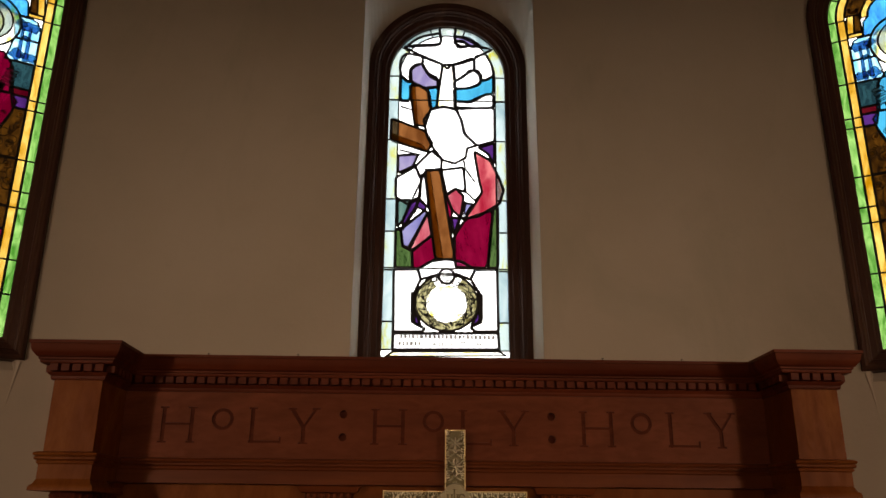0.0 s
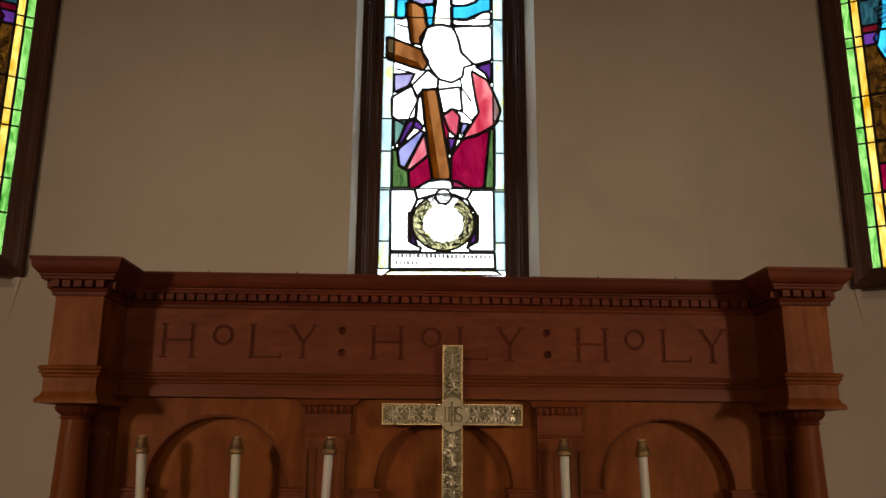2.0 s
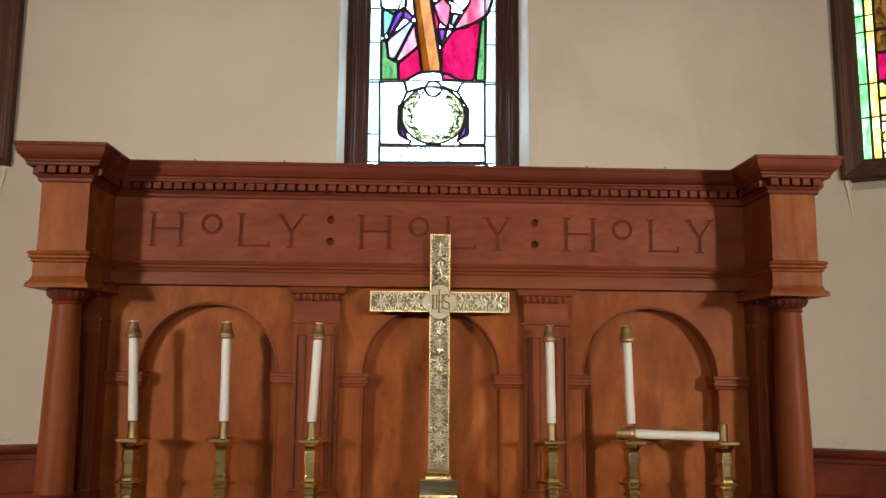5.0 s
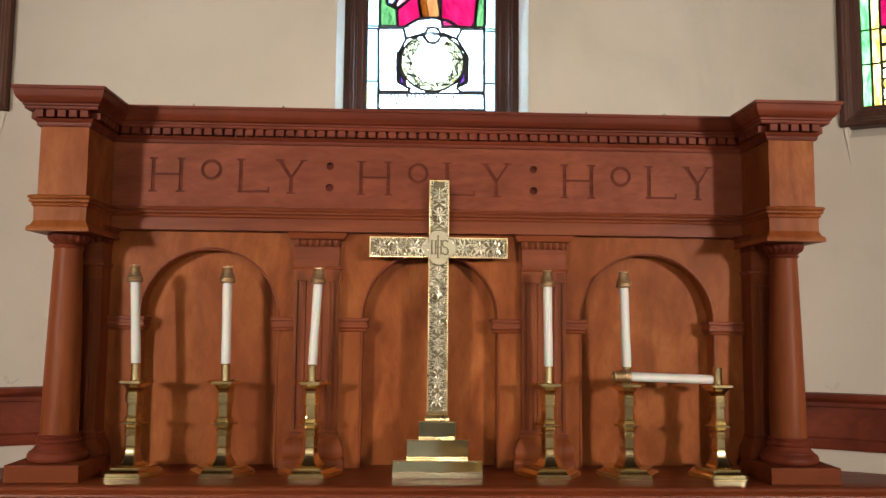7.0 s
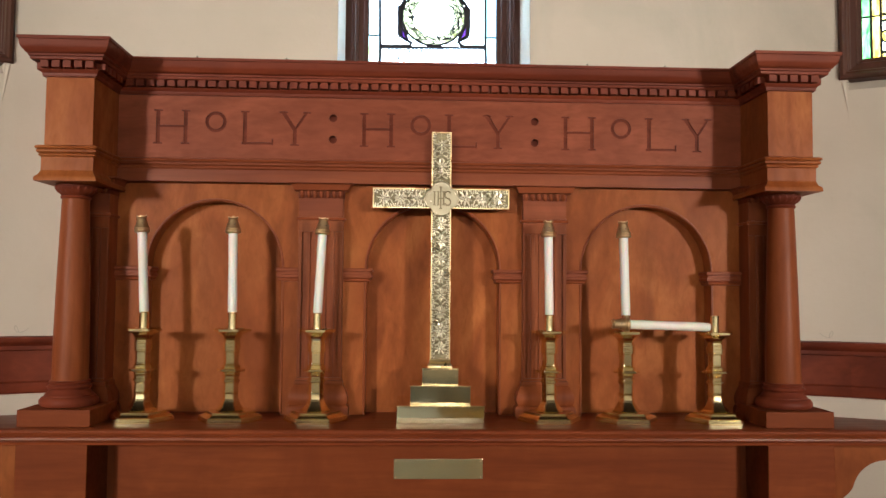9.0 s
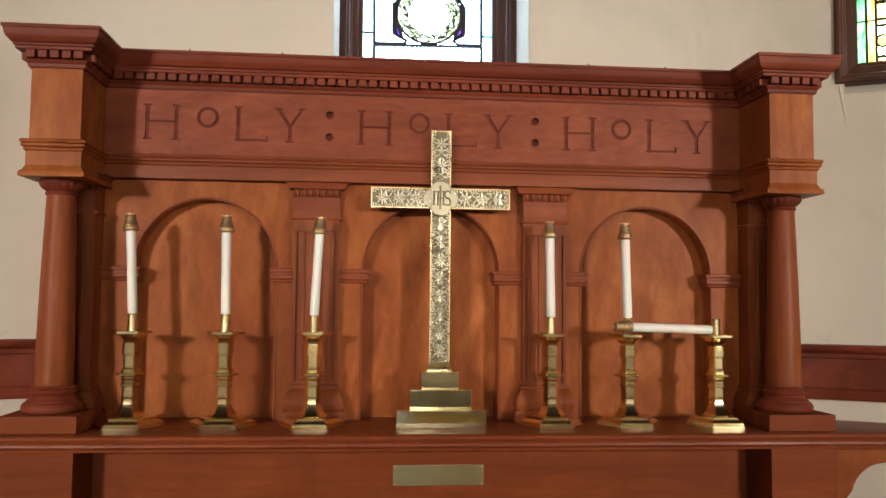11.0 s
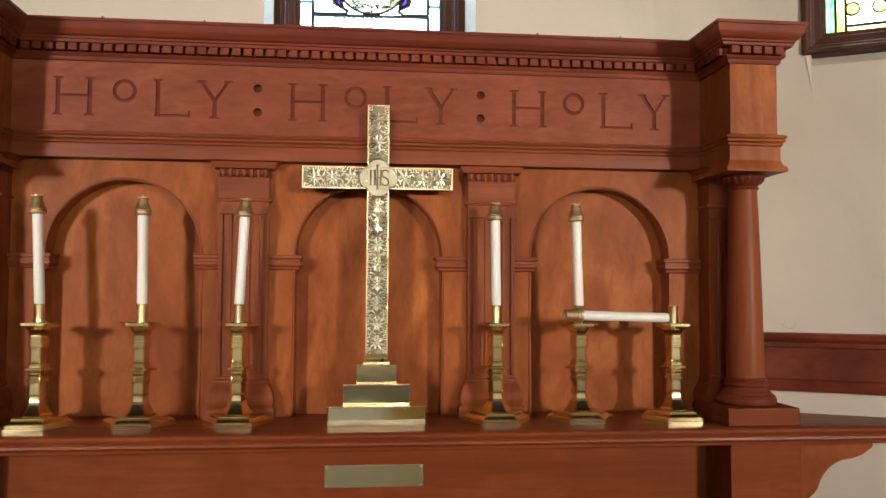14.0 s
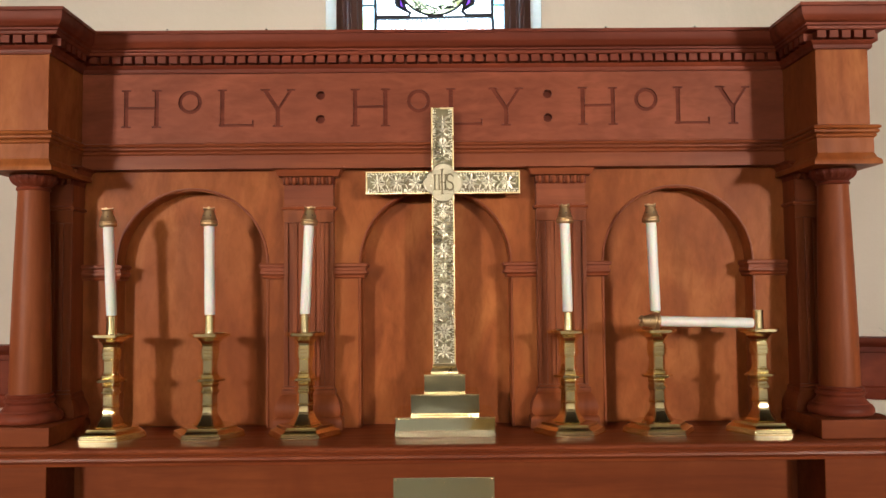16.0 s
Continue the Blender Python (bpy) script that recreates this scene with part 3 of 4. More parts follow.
for i in (0, 1, 4, 5, 6, 7, 8, 9, 10, 11):
    steps = [math.pi / 6 * (i + k / 3) for k in range(4)]
    ring = [(0.003 + 0.104 * math.cos(k), 2.488 + 0.097 * math.sin(k)) for k in steps] + [(0.003 + 0.070 * math.cos(k), 2.484 + 0.066 * math.sin(k)) for k in reversed(steps)]
    pane(east, "wreath", ring, 0.0008)
part("lead_came", tube([(x, GLAZE - 0.001, z) for x, z in disc(0.003, 2.488, 0.106, 28, 0.93)], 0.0042, None, True), LEAD, east)
pane(east, "cream", disc(0.003, 2.482, 0.069, 20, 0.94), 0.0006)
pane(east, "white", disc(0.003, 2.578, 0.027), 0.0045, -0.008)
for line in ([(-0.17, 3.225), (-0.125, 3.21)], [(-0.17, 3.05), (-0.09, 3.03)], [(0.06, 3.02), (0.066, 2.98), (0.10, 2.93)], [(0.06, 2.90), (0.10, 2.86), (0.125, 2.89)], [(-0.12, 2.86), (-0.09, 2.93)]):
    part("lead_came", tube([(x, GLAZE - 0.001, z) for x, z in line], 0.0038), LEAD, east)
# shaded sides of the beams, and pale slivers between the sleeves
pane(east, "amber", [(-0.078, 2.975), (-0.060, 2.975), (-0.010, 2.642), (-0.039, 2.642)], 0.0008, -0.005)
pane(east, "amber", [(-0.139, 3.305), (-0.118, 3.31), (-0.105, 3.15), (-0.119, 3.15)], 0.0008, -0.005)
pane(east, "amber", [(-0.204, 3.115), (-0.09, 3.072), (-0.071, 3.046), (-0.203, 3.088)], 0.0008, -0.005)
pane(east, "white", [(-0.098, 2.86), (-0.088, 2.94), (-0.076, 2.95), (-0.064, 2.83)], 0.005)
pane(east, "lilac", [(0.062, 2.80), (0.066, 2.85), (0.092, 2.845)], 0.005)
# pieces and broad leads between the folds of the robe
pane(east, "crimson", [(-0.006, 2.872), (0.003, 2.873), (0.022, 2.820), (0.017, 2.790), (0.026, 2.736), (0.014, 2.742)], 0.004)
pane(east, "purple", [(-0.108, 2.832), (-0.092, 2.862), (-0.070, 2.836), (-0.074, 2.818)], 0.004)
for line in ([(-0.170, 2.752), (-0.150, 2.748)], [(0.050, 2.800), (0.030, 2.726)], [(0.044, 2.793), (0.070, 2.789)], [(-0.154, 2.745), (-0.106, 2.828)], [(0.050, 2.797), (0.064, 2.85)]):
    part("lead_came", tube([(x, GLAZE - 0.002, z) for x, z in line], 0.0065), LEAD, east)
rng = random.Random(4)
straw = bmesh.new()
for i in range(170):
    a, r = rng.uniform(0, 2 * math.pi), rng.uniform(0.070, 0.100)
    b, q = a + rng.uniform(-0.35, 0.35), r + rng.uniform(-0.022, 0.022)
    tube([(0.003 + r * math.cos(a), GLAZE - 0.006, 2.488 + r * math.sin(a) * 0.93), (0.003 + q * math.cos(b), GLAZE - 0.006, 2.488 + q * math.sin(b) * 0.93)], 0.0016, straw, sides=4)
part("painted_wreath", straw, LEAD, east, "dark painted strands of a wreath")
part("saddle_bar", tube([(-0.21, GLAZE - 0.012, 3.246), (0.21, GLAZE - 0.012, 3.246)], 0.003), IRON, east)
part("saddle_bar", tube([(-0.21, GLAZE - 0.012, 2.604), (0.21, GLAZE - 0.012, 2.604)], 0.003), IRON, east)
GREY_PAINT = glass("glass_paint", (0.05, 0.04, 0.035), (0.12, 0.10, 0.09), 40, 0.5, 1.0)


def lettering(words, x, y, z, size, material, parent, depth=0.0008):
    """Upright words in Blender's own font, as a mesh."""
    curve = bpy.data.curves.new("lettering", "FONT")
    curve.body, curve.size, curve.extrude, curve.align_x, curve.offset = words, size, depth, "CENTER", 0.0005
    text = new("lettering_source", curve)
    mesh = bpy.data.meshes.new_from_object(text.evaluated_get(bpy.context.evaluated_depsgraph_get()))
    bpy.data.objects.remove(text)
    mesh.materials.append(material)
    ob = new("lettering", mesh)
    ob.parent, ob.matrix_local = parent, pose(x, y, z, 90)
    return ob


lettering("CALLED·A·LITTLE·CHILD", 0.045, GLAZE - 0.004, 2.339, 0.0185, GREY_PAINT, east)
for row, x0, x1 in ((2.339, -0.155, -0.085), (2.363, -0.15, 0.16)):
    x = x0
    while x < x1:
        w = rng.uniform(0.006, 0.012)
        part("lettering_bar", box(x, x + w, GLAZE - 0.005, GLAZE - 0.004, row, row + 0.013), GREY_PAINT, east)
        x += w + 0.005


SIDE_SPRING = 3.46
RUNGS = [2.285, 2.434, 2.543, 2.712, 2.766, 2.873, 3.049, 3.085, 3.215, 3.384, SIDE_SPRING]


def painted(ob, strokes, r, label):
    """Dark lines painted on the glass."""
    bm = bmesh.new()
    for line in strokes:
        tube([(x, GLAZE - 0.004, z) for x, z in line], r, bm, sides=4)
    part("painted_lines", bm, LEAD, ob, label)


def side_window(name, m, flip):
    """A saint under a canopy as plain blocks of colour, with a landscape, rich robes and a pale foot."""
    robe = "a red-robed" if flip else "a blue-robed"
    ob = window_body(name, m, "round-headed stained glass window with " + robe + " figure and green and amber borders", SIDE_SPRING, 0.067)
    border(ob, ["lime"], 0.214, 0.187, RUNGS, 7, SIDE_SPRING)
    border(ob, ["amber"], 0.185, 0.160, RUNGS, 5, SIDE_SPRING)
    f = -1 if flip else 1
    rr = random.Random(21 + f)

    def put(tint, *corners, came=0.003, depth=0.0, soft=False):
        pane(ob, tint, [(f * x, z) for x, z in corners], came, depth, soft)

    # canopy: scrolls on dark red over an amber arch
    head = [(0.158 * math.cos(k), SIDE_SPRING + 0.158 * math.sin(k)) for k in np.linspace(0.08, math.pi - 0.08, 12)]
    put("umber", *head, (-0.112, SIDE_SPRING + 0.012), (-0.075, SIDE_SPRING + 0.075), (0.0, SIDE_SPRING + 0.098), (0.075, SIDE_SPRING + 0.075), (0.112, SIDE_SPRING + 0.012))
    for a in np.linspace(0.25, math.pi - 0.25, 6):
        cx, cz = 0.134 * math.cos(a), SIDE_SPRING + 0.134 * math.sin(a)
        pane(ob, "amber", [(cx + 0.017 * math.cos(a + 1.57 + u) * (1 if v else 0.55), cz + 0.017 * math.sin(a + 1.57 + u) * (1 if v else 0.55)) for v in (1, 0) for u in (np.linspace(-1.6, 1.6, 6) if v else np.linspace(1.6, -1.6, 6))], 0.0018, -0.006)
    arcs = [np.linspace(0, math.pi, 5)[i:i + 2] for i in range(4)]
    for a, b in arcs:
        ks = np.linspace(a, b, 5)
        put("amber", *[(0.110 * math.cos(k), SIDE_SPRING - 0.005 + 0.100 * math.sin(k)) for k in ks], *[(0.090 * math.cos(k), SIDE_SPRING - 0.005 + 0.078 * math.sin(k)) for k in ks[::-1]])
    for s in (-1, 1):
        put("amber", (s * 0.158, 3.386), (s * 0.112, 3.386), (s * 0.112, 3.400), (s * 0.158, 3.400))
        put("amber", (s * 0.158, 3.404), (s * 0.140, 3.404), (s * 0.132, 3.47), (s * 0.150, 3.47), soft=True)
        put("umber", (s * 0.138, 3.404), (s * 0.114, 3.404), (s * 0.112, 3.47), (s * 0.130, 3.47))
        # sky and trees behind the figure
        top = [(s * 0.088 * math.cos(k), SIDE_SPRING - 0.005 + 0.076 * math.sin(k)) for k in np.linspace(0, 1.5, 7)]
        put("azure", (s * 0.112, 3.384), (s * 0.004, 3.384), *top[::-1], (s * 0.105, 3.44))
        put("mist", (s * 0.158, 3.300), (s * 0.085, 3.300), (s * 0.070, 3.380), (s * 0.128, 3.380), (s * 0.145, 3.372), (s * 0.158, 3.34))
        put("mist", (s * 0.158, 3.214), (s * 0.070, 3.214), (s * 0.085, 3.297), (s * 0.158, 3.297))
        # foliage clumps and trunks
        for cx, cz, w, h in ((0.128, 3.345, 0.030, 0.018), (0.098, 3.352, 0.018, 0.014), (0.137, 3.232, 0.022, 0.016), (0.100, 3.236, 0.020, 0.019), (0.118, 3.300, 0.012, 0.009)):
            blob = [(s * cx + w * (1 + 0.22 * math.sin(5 * k + cx * 90)) * math.cos(k), cz + h * (1 + 0.22 * math.cos(4 * k + cx * 70)) * math.sin(k)) for k in np.linspace(0, 2 * math.pi, 22)[:-1]]
            put("azure", *blob, came=0.0012, depth=-0.005)
        for cx in (0.128, 0.106):
            put("azure", (s * (cx - 0.005), 3.226), (s * (cx + 0.006), 3.226), (s * (cx + 0.003), 3.345), (s * (cx - 0.003), 3.345), came=0.0012, depth=-0.004)
    # halo and head as plain shapes
    pane(ob, "cream", disc(0.0, 3.335, 0.098, 26), 0.004, -0.010)
    pane(ob, "dab", disc(0.0, 3.335, 0.074, 22), 0.003, -0.016)
    pane(ob, "white", disc(0.0, 3.320, 0.048, 18, 1.25), 0.003, -0.022)
    # hills, then strips of colour, behind the robes
    for s in (-1, 1):
        put("night", (s * 0.158, 3.120), (s * 0.100, 3.120), (s * 0.090, 3.211), (s * 0.158, 3.211))
        put("ruby" if s < 0 else "crimson", (s * 0.158, 3.094), (s * 0.105, 3.094), (s * 0.100, 3.117), (s * 0.158, 3.117))
        put("purple", (s * 0.158, 3.050), (s * 0.118, 3.050), (s * 0.108, 3.091), (s * 0.158, 3.091))
    mantle, gown = ("crimson", "ruby") if flip else ("sky", "azure")
    for s in (-1, 1):
        put(mantle, (s * 0.004, 3.235), (s * 0.066, 3.235), (s * 0.098, 3.190), (s * 0.112, 3.098), (s * 0.062, 3.094), (s * 0.004, 3.12))
        put(mantle, (s * 0.110, 3.094), (s * 0.128, 3.070), (s * 0.118, 3.030), (s * 0.088, 2.955), (s * 0.050, 2.90), (s * 0.040, 3.00), (s * 0.062, 3.090))
        put("umber", (s * 0.158, 3.046), (s * 0.124, 3.046), (s * 0.118, 3.024), (s * 0.090, 2.950), (s * 0.052, 2.893), (s * 0.060, 2.876), (s * 0.158, 2.876))
        put("umber", (s * 0.158, 2.715), (s * 0.074, 2.715), (s * 0.060, 2.872), (s * 0.158, 2.872))
        put("umber", (s * 0.158, 2.640), (s * 0.090, 2.640), (s * 0.076, 2.711), (s * 0.158, 2.711))
        put("crimson" if s < 0 else "purple", (s * 0.158, 2.548), (s * 0.104, 2.548), (s * 0.094, 2.636), (s * 0.158, 2.636))
        put("lav", (s * 0.136, 2.490), (s * 0.098, 2.490), (s * 0.104, 2.544), (s * 0.150, 2.544), (s * 0.126, 2.520))
        put("amber", (s * 0.158, 2.494), (s * 0.140, 2.494), (s * 0.128, 2.520), (s * 0.140, 2.542), (s * 0.158, 2.542))
        put("amber", (s * 0.158, 2.438), (s * 0.108, 2.438), (s * 0.108, 2.488), (s * 0.158, 2.488))
        put(gown, (s * 0.002, 2.64), (s * 0.086, 2.64), (s * 0.056, 2.876), (s * 0.038, 3.0), (s * 0.002, 3.02))
        put(mantle, (s * 0.002, 2.438), (s * 0.104, 2.438), (s * 0.094, 2.56), (s * 0.088, 2.636), (s * 0.002, 2.636))
    put("umber" if flip else "sky", (-0.085, 3.115), (-0.020, 3.148), (0.000, 3.080), (-0.062, 3.030), came=0.003, depth=-0.008)
    for k in range(4):
        put("white", (-0.118 + 0.004 * k, 3.168 - 0.016 * k), (-0.088 + 0.004 * k, 3.178 - 0.016 * k), (-0.082 + 0.004 * k, 3.170 - 0.016 * k), (-0.112 + 0.004 * k, 3.158 - 0.016 * k), came=0.0018, depth=-0.012)
    # the pale foot of the window, with amber discs
    put("amber", (-0.158, 2.418), (0.158, 2.418), (0.158, 2.435), (-0.158, 2.435))
    put("cream", (-0.158, 2.320), (0.158, 2.320), (0.158, 2.415), (-0.158, 2.415))
    put("amber", (-0.158, 2.290), (0.158, 2.290), (0.158, 2.317), (-0.158, 2.317))
    for x in (-0.142, -0.071, 0.0, 0.071, 0.142):
        pane(ob, "amber", disc(x, 2.366, 0.019, 16), 0.003, -0.006)
    scrolls = []
    for s in (-1, 1):
        for i in range(34):
            cx, cz, r = s * (0.122 + rr.uniform(-0.030, 0.030)), rr.uniform(2.66, 3.03), rr.uniform(0.006, 0.016)
            scrolls.append([(cx + r * math.cos(k), cz + r * math.sin(k)) for k in np.linspace(0.4, 5.4, 9) + rr.uniform(0, 6)])
            if i % 3 == 0:
                pane(ob, "amber", disc(cx, cz, 0.45 * r, 9), 0.0008, -0.003)
    painted(ob, scrolls, 0.0013, "dark painted scrolls on the brocade")


side_window("window_2", RIGHT @ Matrix.Translation((SIDE, -PROUD, 0)), False)
side_window("window_3", LEFT @ Matrix.Translation((-SIDE, -PROUD, 0)), True)

# ---- the gradine shelf below the reredos ----
SHELF = 1.20
gradine = thing("gradine", 0, -0.1, 0.0, "reddish mahogany gradine shelf with moulded edge on pedestals", "shelf")


def under(ob, name, bm, material, label="", smooth=False):
    """A part built in the room's own coordinates, under a thing that stands elsewhere."""
    p = part(name, bm, material, ob, label, smooth)
    p.matrix_parent_inverse = ob.matrix_basis.inverted()
    return p


bm = bmesh.new()
FRONT = -0.215
tip = EDGE.x + (EDGE.y - FRONT) / math.tan(radians(TURN_OUT)) - 0.004
plan = [(-tip, FRONT), (tip, FRONT), (EDGE.x - 0.003, EDGE.y - 0.003), (CORNER_X, WALL_Y - 0.003), (-CORNER_X, WALL_Y - 0.003), (-EDGE.x + 0.003, EDGE.y - 0.003)]
lo = [bm.verts.new((x, y, SHELF - 0.03)) for x, y in plan]
hi = [bm.verts.new((x, y, SHELF)) for x, y in plan]
bm.faces.new(lo[::-1])
bm.faces.new(hi)
for i in range(6):
    bm.faces.new((lo[i], lo[(i + 1) % 6], hi[(i + 1) % 6], hi[i]))
sweep([(-tip - 0.03, FRONT), (tip + 0.03, FRONT)], [(-0.001, SHELF), (0.022, SHELF), (0.028, SHELF - 0.003), (0.030, SHELF - 0.008), (0.028, SHELF - 0.013), (0.022, SHELF - 0.016), (0.021, SHELF - 0.019), (0.025, SHELF - 0.022), (0.026, SHELF - 0.028), (0.022, SHELF - 0.033), (0.012, SHELF - 0.036), (0.010, SHELF - 0.043), (0.0, SHELF - 0.044), (0.0, SHELF - 0.02)], bm)
under(gradine, "shelf_board", bm, SHELF_WOOD, smooth=True)
under(gradine, "front_panel", box(-0.885, 0.885, -0.105, -0.08, 0.0, SHELF - 0.031, 0.002), LOW_BOARD)
under(gradine, "back_board", box(-0.93, 0.93, -0.055, -0.035, 0.0, SHELF - 0.031), WOOD_Z)
for s in (-1, 1):
    a, b = sorted((s * 0.920, s * 1.108))
    under(gradine, "pedestal", box(a, b, -0.205, 0.092, 0.0, SHELF - 0.031, 0.003), LOW_BOARD)
    # ogee bracket beyond the pedestal
    curve = [(1.109, SHELF - 0.032), (1.335, SHELF - 0.032), (1.33, SHELF - 0.062), (1.30, SHELF - 0.082), (1.268, SHELF - 0.092)]
    curve += [(1.268 - 0.1 * math.sin(k), SHELF - 0.192 + 0.1 * math.cos(k)) for k in np.linspace(0.1, 1.35, 8)]
    curve += [(1.158, SHELF - 0.185), (1.135, SHELF - 0.205), (1.109, SHELF - 0.208)]
    under(gradine, "bracket", prism([(s * (x + 0.044 * (x > 1.12)), z - 0.016 * (z < SHELF - 0.04)) for x, z in curve], -0.10, -0.062), PANEL, "lighter scrolled wooden bracket")
plaque = thing("plaque", 0.0165, -0.107, 1.07, "satin brass dedication plate screwed to the gradine front", "plaque")
under(plaque, "plate", box(-0.109, 0.142, -0.109, -0.1052, 1.042, 1.098, 0.001), SATIN)
for x in (-0.103, 0.136):
    for z in (1.047, 1.093):
        under(plaque, "screw", lathe([(0.0022, 0), (0.0022, 0.0006), (0.001, 0.001)], 10, 0, None, pose(x, -0.109, z, 90)), OLD_BRASS)
for row, w in ((1.082, 0.012), (1.074, 0.028), (1.066, 0.022), (1.058, 0.016)):
    under(plaque, "engraved_bar", box(0.0165 - w, 0.0165 + w, -0.1094, -0.1091, row, row + 0.003), SATIN)

# ---- the reredos ----
reredos = thing("reredos", 0, 0, SHELF, "reddish mahogany reredos with three arches, columns and a carved frieze", "reredos")
FACE, BOARD, PANEL_Y = 0.0, 0.03, 0.088
BLOCK_IN, BLOCK_OUT, BLOCK_Y = 0.940, 1.070, -0.185
PLAN = [(-BLOCK_OUT, 0.095), (-BLOCK_OUT, BLOCK_Y), (-BLOCK_IN, BLOCK_Y), (-BLOCK_IN, FACE), (BLOCK_IN, FACE), (BLOCK_IN, BLOCK_Y), (BLOCK_OUT, BLOCK_Y), (BLOCK_OUT, 0.095)]
Z_FRIEZE, Z_CORNICE, Z_TOP = 1.950, 2.146, 2.243


def letter(ch, x, z0, z1, w):
    """The strokes of one carved capital, each a line with its width; serifs are short strokes."""
    t, s = 0.011, 0.007
    if ch == "H":
        a, b, m = x, x + w, (z0 + z1) / 2 + 0.002
        lines = [((a, z0), (a, z1), t), ((b, z0), (b, z1), t), ((a, m), (b, m), s)]
        return lines + [((q - 0.011, z), (q + 0.011, z), 0.005) for q in (a, b) for z in (z0, z1)]
    if ch == "L":
        return [((x, z0), (x, z1), t), ((x - 0.008, z0 + 0.003), (x + w, z0 + 0.003), s), ((x + w, z0), (x + w, z0 + 0.016), 0.005), ((x - 0.011, z1), (x + 0.011, z1), 0.005)]
    c, m = x + w / 2, z0 + 0.045
    return [((c, z0), (c, m), t), ((c, m), (x, z1), t), ((c, m), (x + w, z1), s), ((c - 0.012, z0), (c + 0.012, z0), 0.005), ((x - 0.010, z1), (x + 0.012, z1), 0.005), ((x + w - 0.010, z1), (x + w + 0.010, z1), 0.005)]


def carved_frieze():
    """The frieze board with the words cut into it."""
    cutter = bmesh.new()
    k = 0

    def stroke(p, q, w):
        nonlocal k
        k += 1
        d, deep = Vector((q[0] - p[0], q[1] - p[1])), 0.0034 + 0.00013 * (k % 11)
        n = Vector((-d.y, d.x)).normalized() * w / 2
        e = d.normalized() * 0.0015
        prism([(p[0] - e.x + n.x, p[1] - e.y + n.y), (p[0] - e.x - n.x, p[1] - e.y - n.y), (q[0] + e.x - n.x, q[1] + e.y - n.y), (q[0] + e.x + n.x, q[1] + e.y + n.y)], -0.01, deep, cutter)

    for start in (-0.832, -0.2215, 0.388):
        for ch, x, w in (("H", 0.010, 0.081), ("L", 0.266, 0.082), ("Y", 0.379, 0.070)):
            for p, q, wide in letter(ch, start + x, 2.003, 2.101, w):
                stroke(p, q, wide)
        ring = [(start + 0.180 + 0.0265 * math.cos(i * math.pi / 12), 2.069 + 0.0265 * math.sin(i * math.pi / 12)) for i in range(25)]
        for p, q in zip(ring, ring[1:]):
            stroke(p, q, 0.0095)
    for x in (-0.304, 0.304):
        for z in (2.086, 2.021):
            lathe([(0.0118, -0.02), (0.0118, 0.016)], 18, 0, cutter, pose(x, 0, z, -90))
    bmesh.ops.recalc_face_normals(cutter, faces=cutter.faces)
    tool_mesh = bpy.data.meshes.new("cutter")
    cutter.to_mesh(tool_mesh)
    cutter.free()
    # the cut faces take the darker wood that paints in their shadow
    tool_mesh.materials.append(RECESS_SHADE)
    tool = new("cutter", tool_mesh)
    board = part("frieze_board", box(-BLOCK_IN + 0.001, BLOCK_IN - 0.001, FACE, 0.06, Z_FRIEZE - 0.02, Z_CORNICE + 0.02), FRIEZE)
    board.data.materials.append(RECESS_SHADE)
    mod = board.modifiers.new("carve", "BOOLEAN")
    mod.object, mod.operation, mod.solver, mod.use_self, mod.material_mode = tool, "DIFFERENCE", "EXACT", True, "TRANSFER"
    done = bpy.data.meshes.new_from_object(board.evaluated_get(bpy.context.evaluated_depsgraph_get()))
    board.modifiers.clear()
    board.data = done
    bpy.data.objects.remove(tool)
    board.name = "frieze_board"
    board.parent = reredos
    board.matrix_parent_inverse = reredos.matrix_basis.inverted()
    tagged(board, "frieze board carved with the words holy holy holy")


carved_frieze()
for s in (-1, 1):
    a, b = sorted((s * BLOCK_IN, s * BLOCK_OUT))
    under(reredos, "corner_block", box(a, b, BLOCK_Y, 0.094, 1.86, Z_TOP - 0.01, 0.0015), PANEL, "golden brown block over the column")
under(reredos, "cornice", sweep(PLAN, [(0.0, 2.146), (0.006, 2.146), (0.008, 2.151), (0.008, 2.156), (0.013, 2.160), (0.016, 2.1655), (0.004, 2.1662), (0.004, 2.187), (0.030, 2.187), (0.032, 2.190), (0.032, 2.195), (0.036, 2.197), (0.036, 2.202), (0.0405, 2.204), (0.043, 2.208), (0.048, 2.213), (0.052, 2.221), (0.0535, 2.232), (0.055, 2.2365), (0.058, 2.2375), (0.058, 2.2455), (0.0, 2.2455)]), WOOD_X, "deep moulded cornice", True)
under(reredos, "cornice_top", box(-BLOCK_IN + 0.001, BLOCK_IN - 0.001, 0.0, 0.095, 2.225, 2.245), WOOD_X)
ARCHITRAVE = [(0.0, 1.959), (0.012, 1.957), (0.017, 1.954), (0.018, 1.950), (0.016, 1.947), (0.012, 1.946), (0.015, 1.943), (0.015, 1.939), (0.012, 1.936), (0.008, 1.935), (0.010, 1.932), (0.010, 1.929), (0.006, 1.926), (0.005, 1.925), (0.005, 1.889), (-0.04, 1.888)]
under(reredos, "architrave", sweep(PLAN[3:5], ARCHITRAVE), BAND, "plain architrave with a beaded top", True)
for line in (PLAN[:4], PLAN[4:]):
    under(reredos, "architrave", sweep(line, ARCHITRAVE), PANEL, "golden brown architrave round the corner block", True)
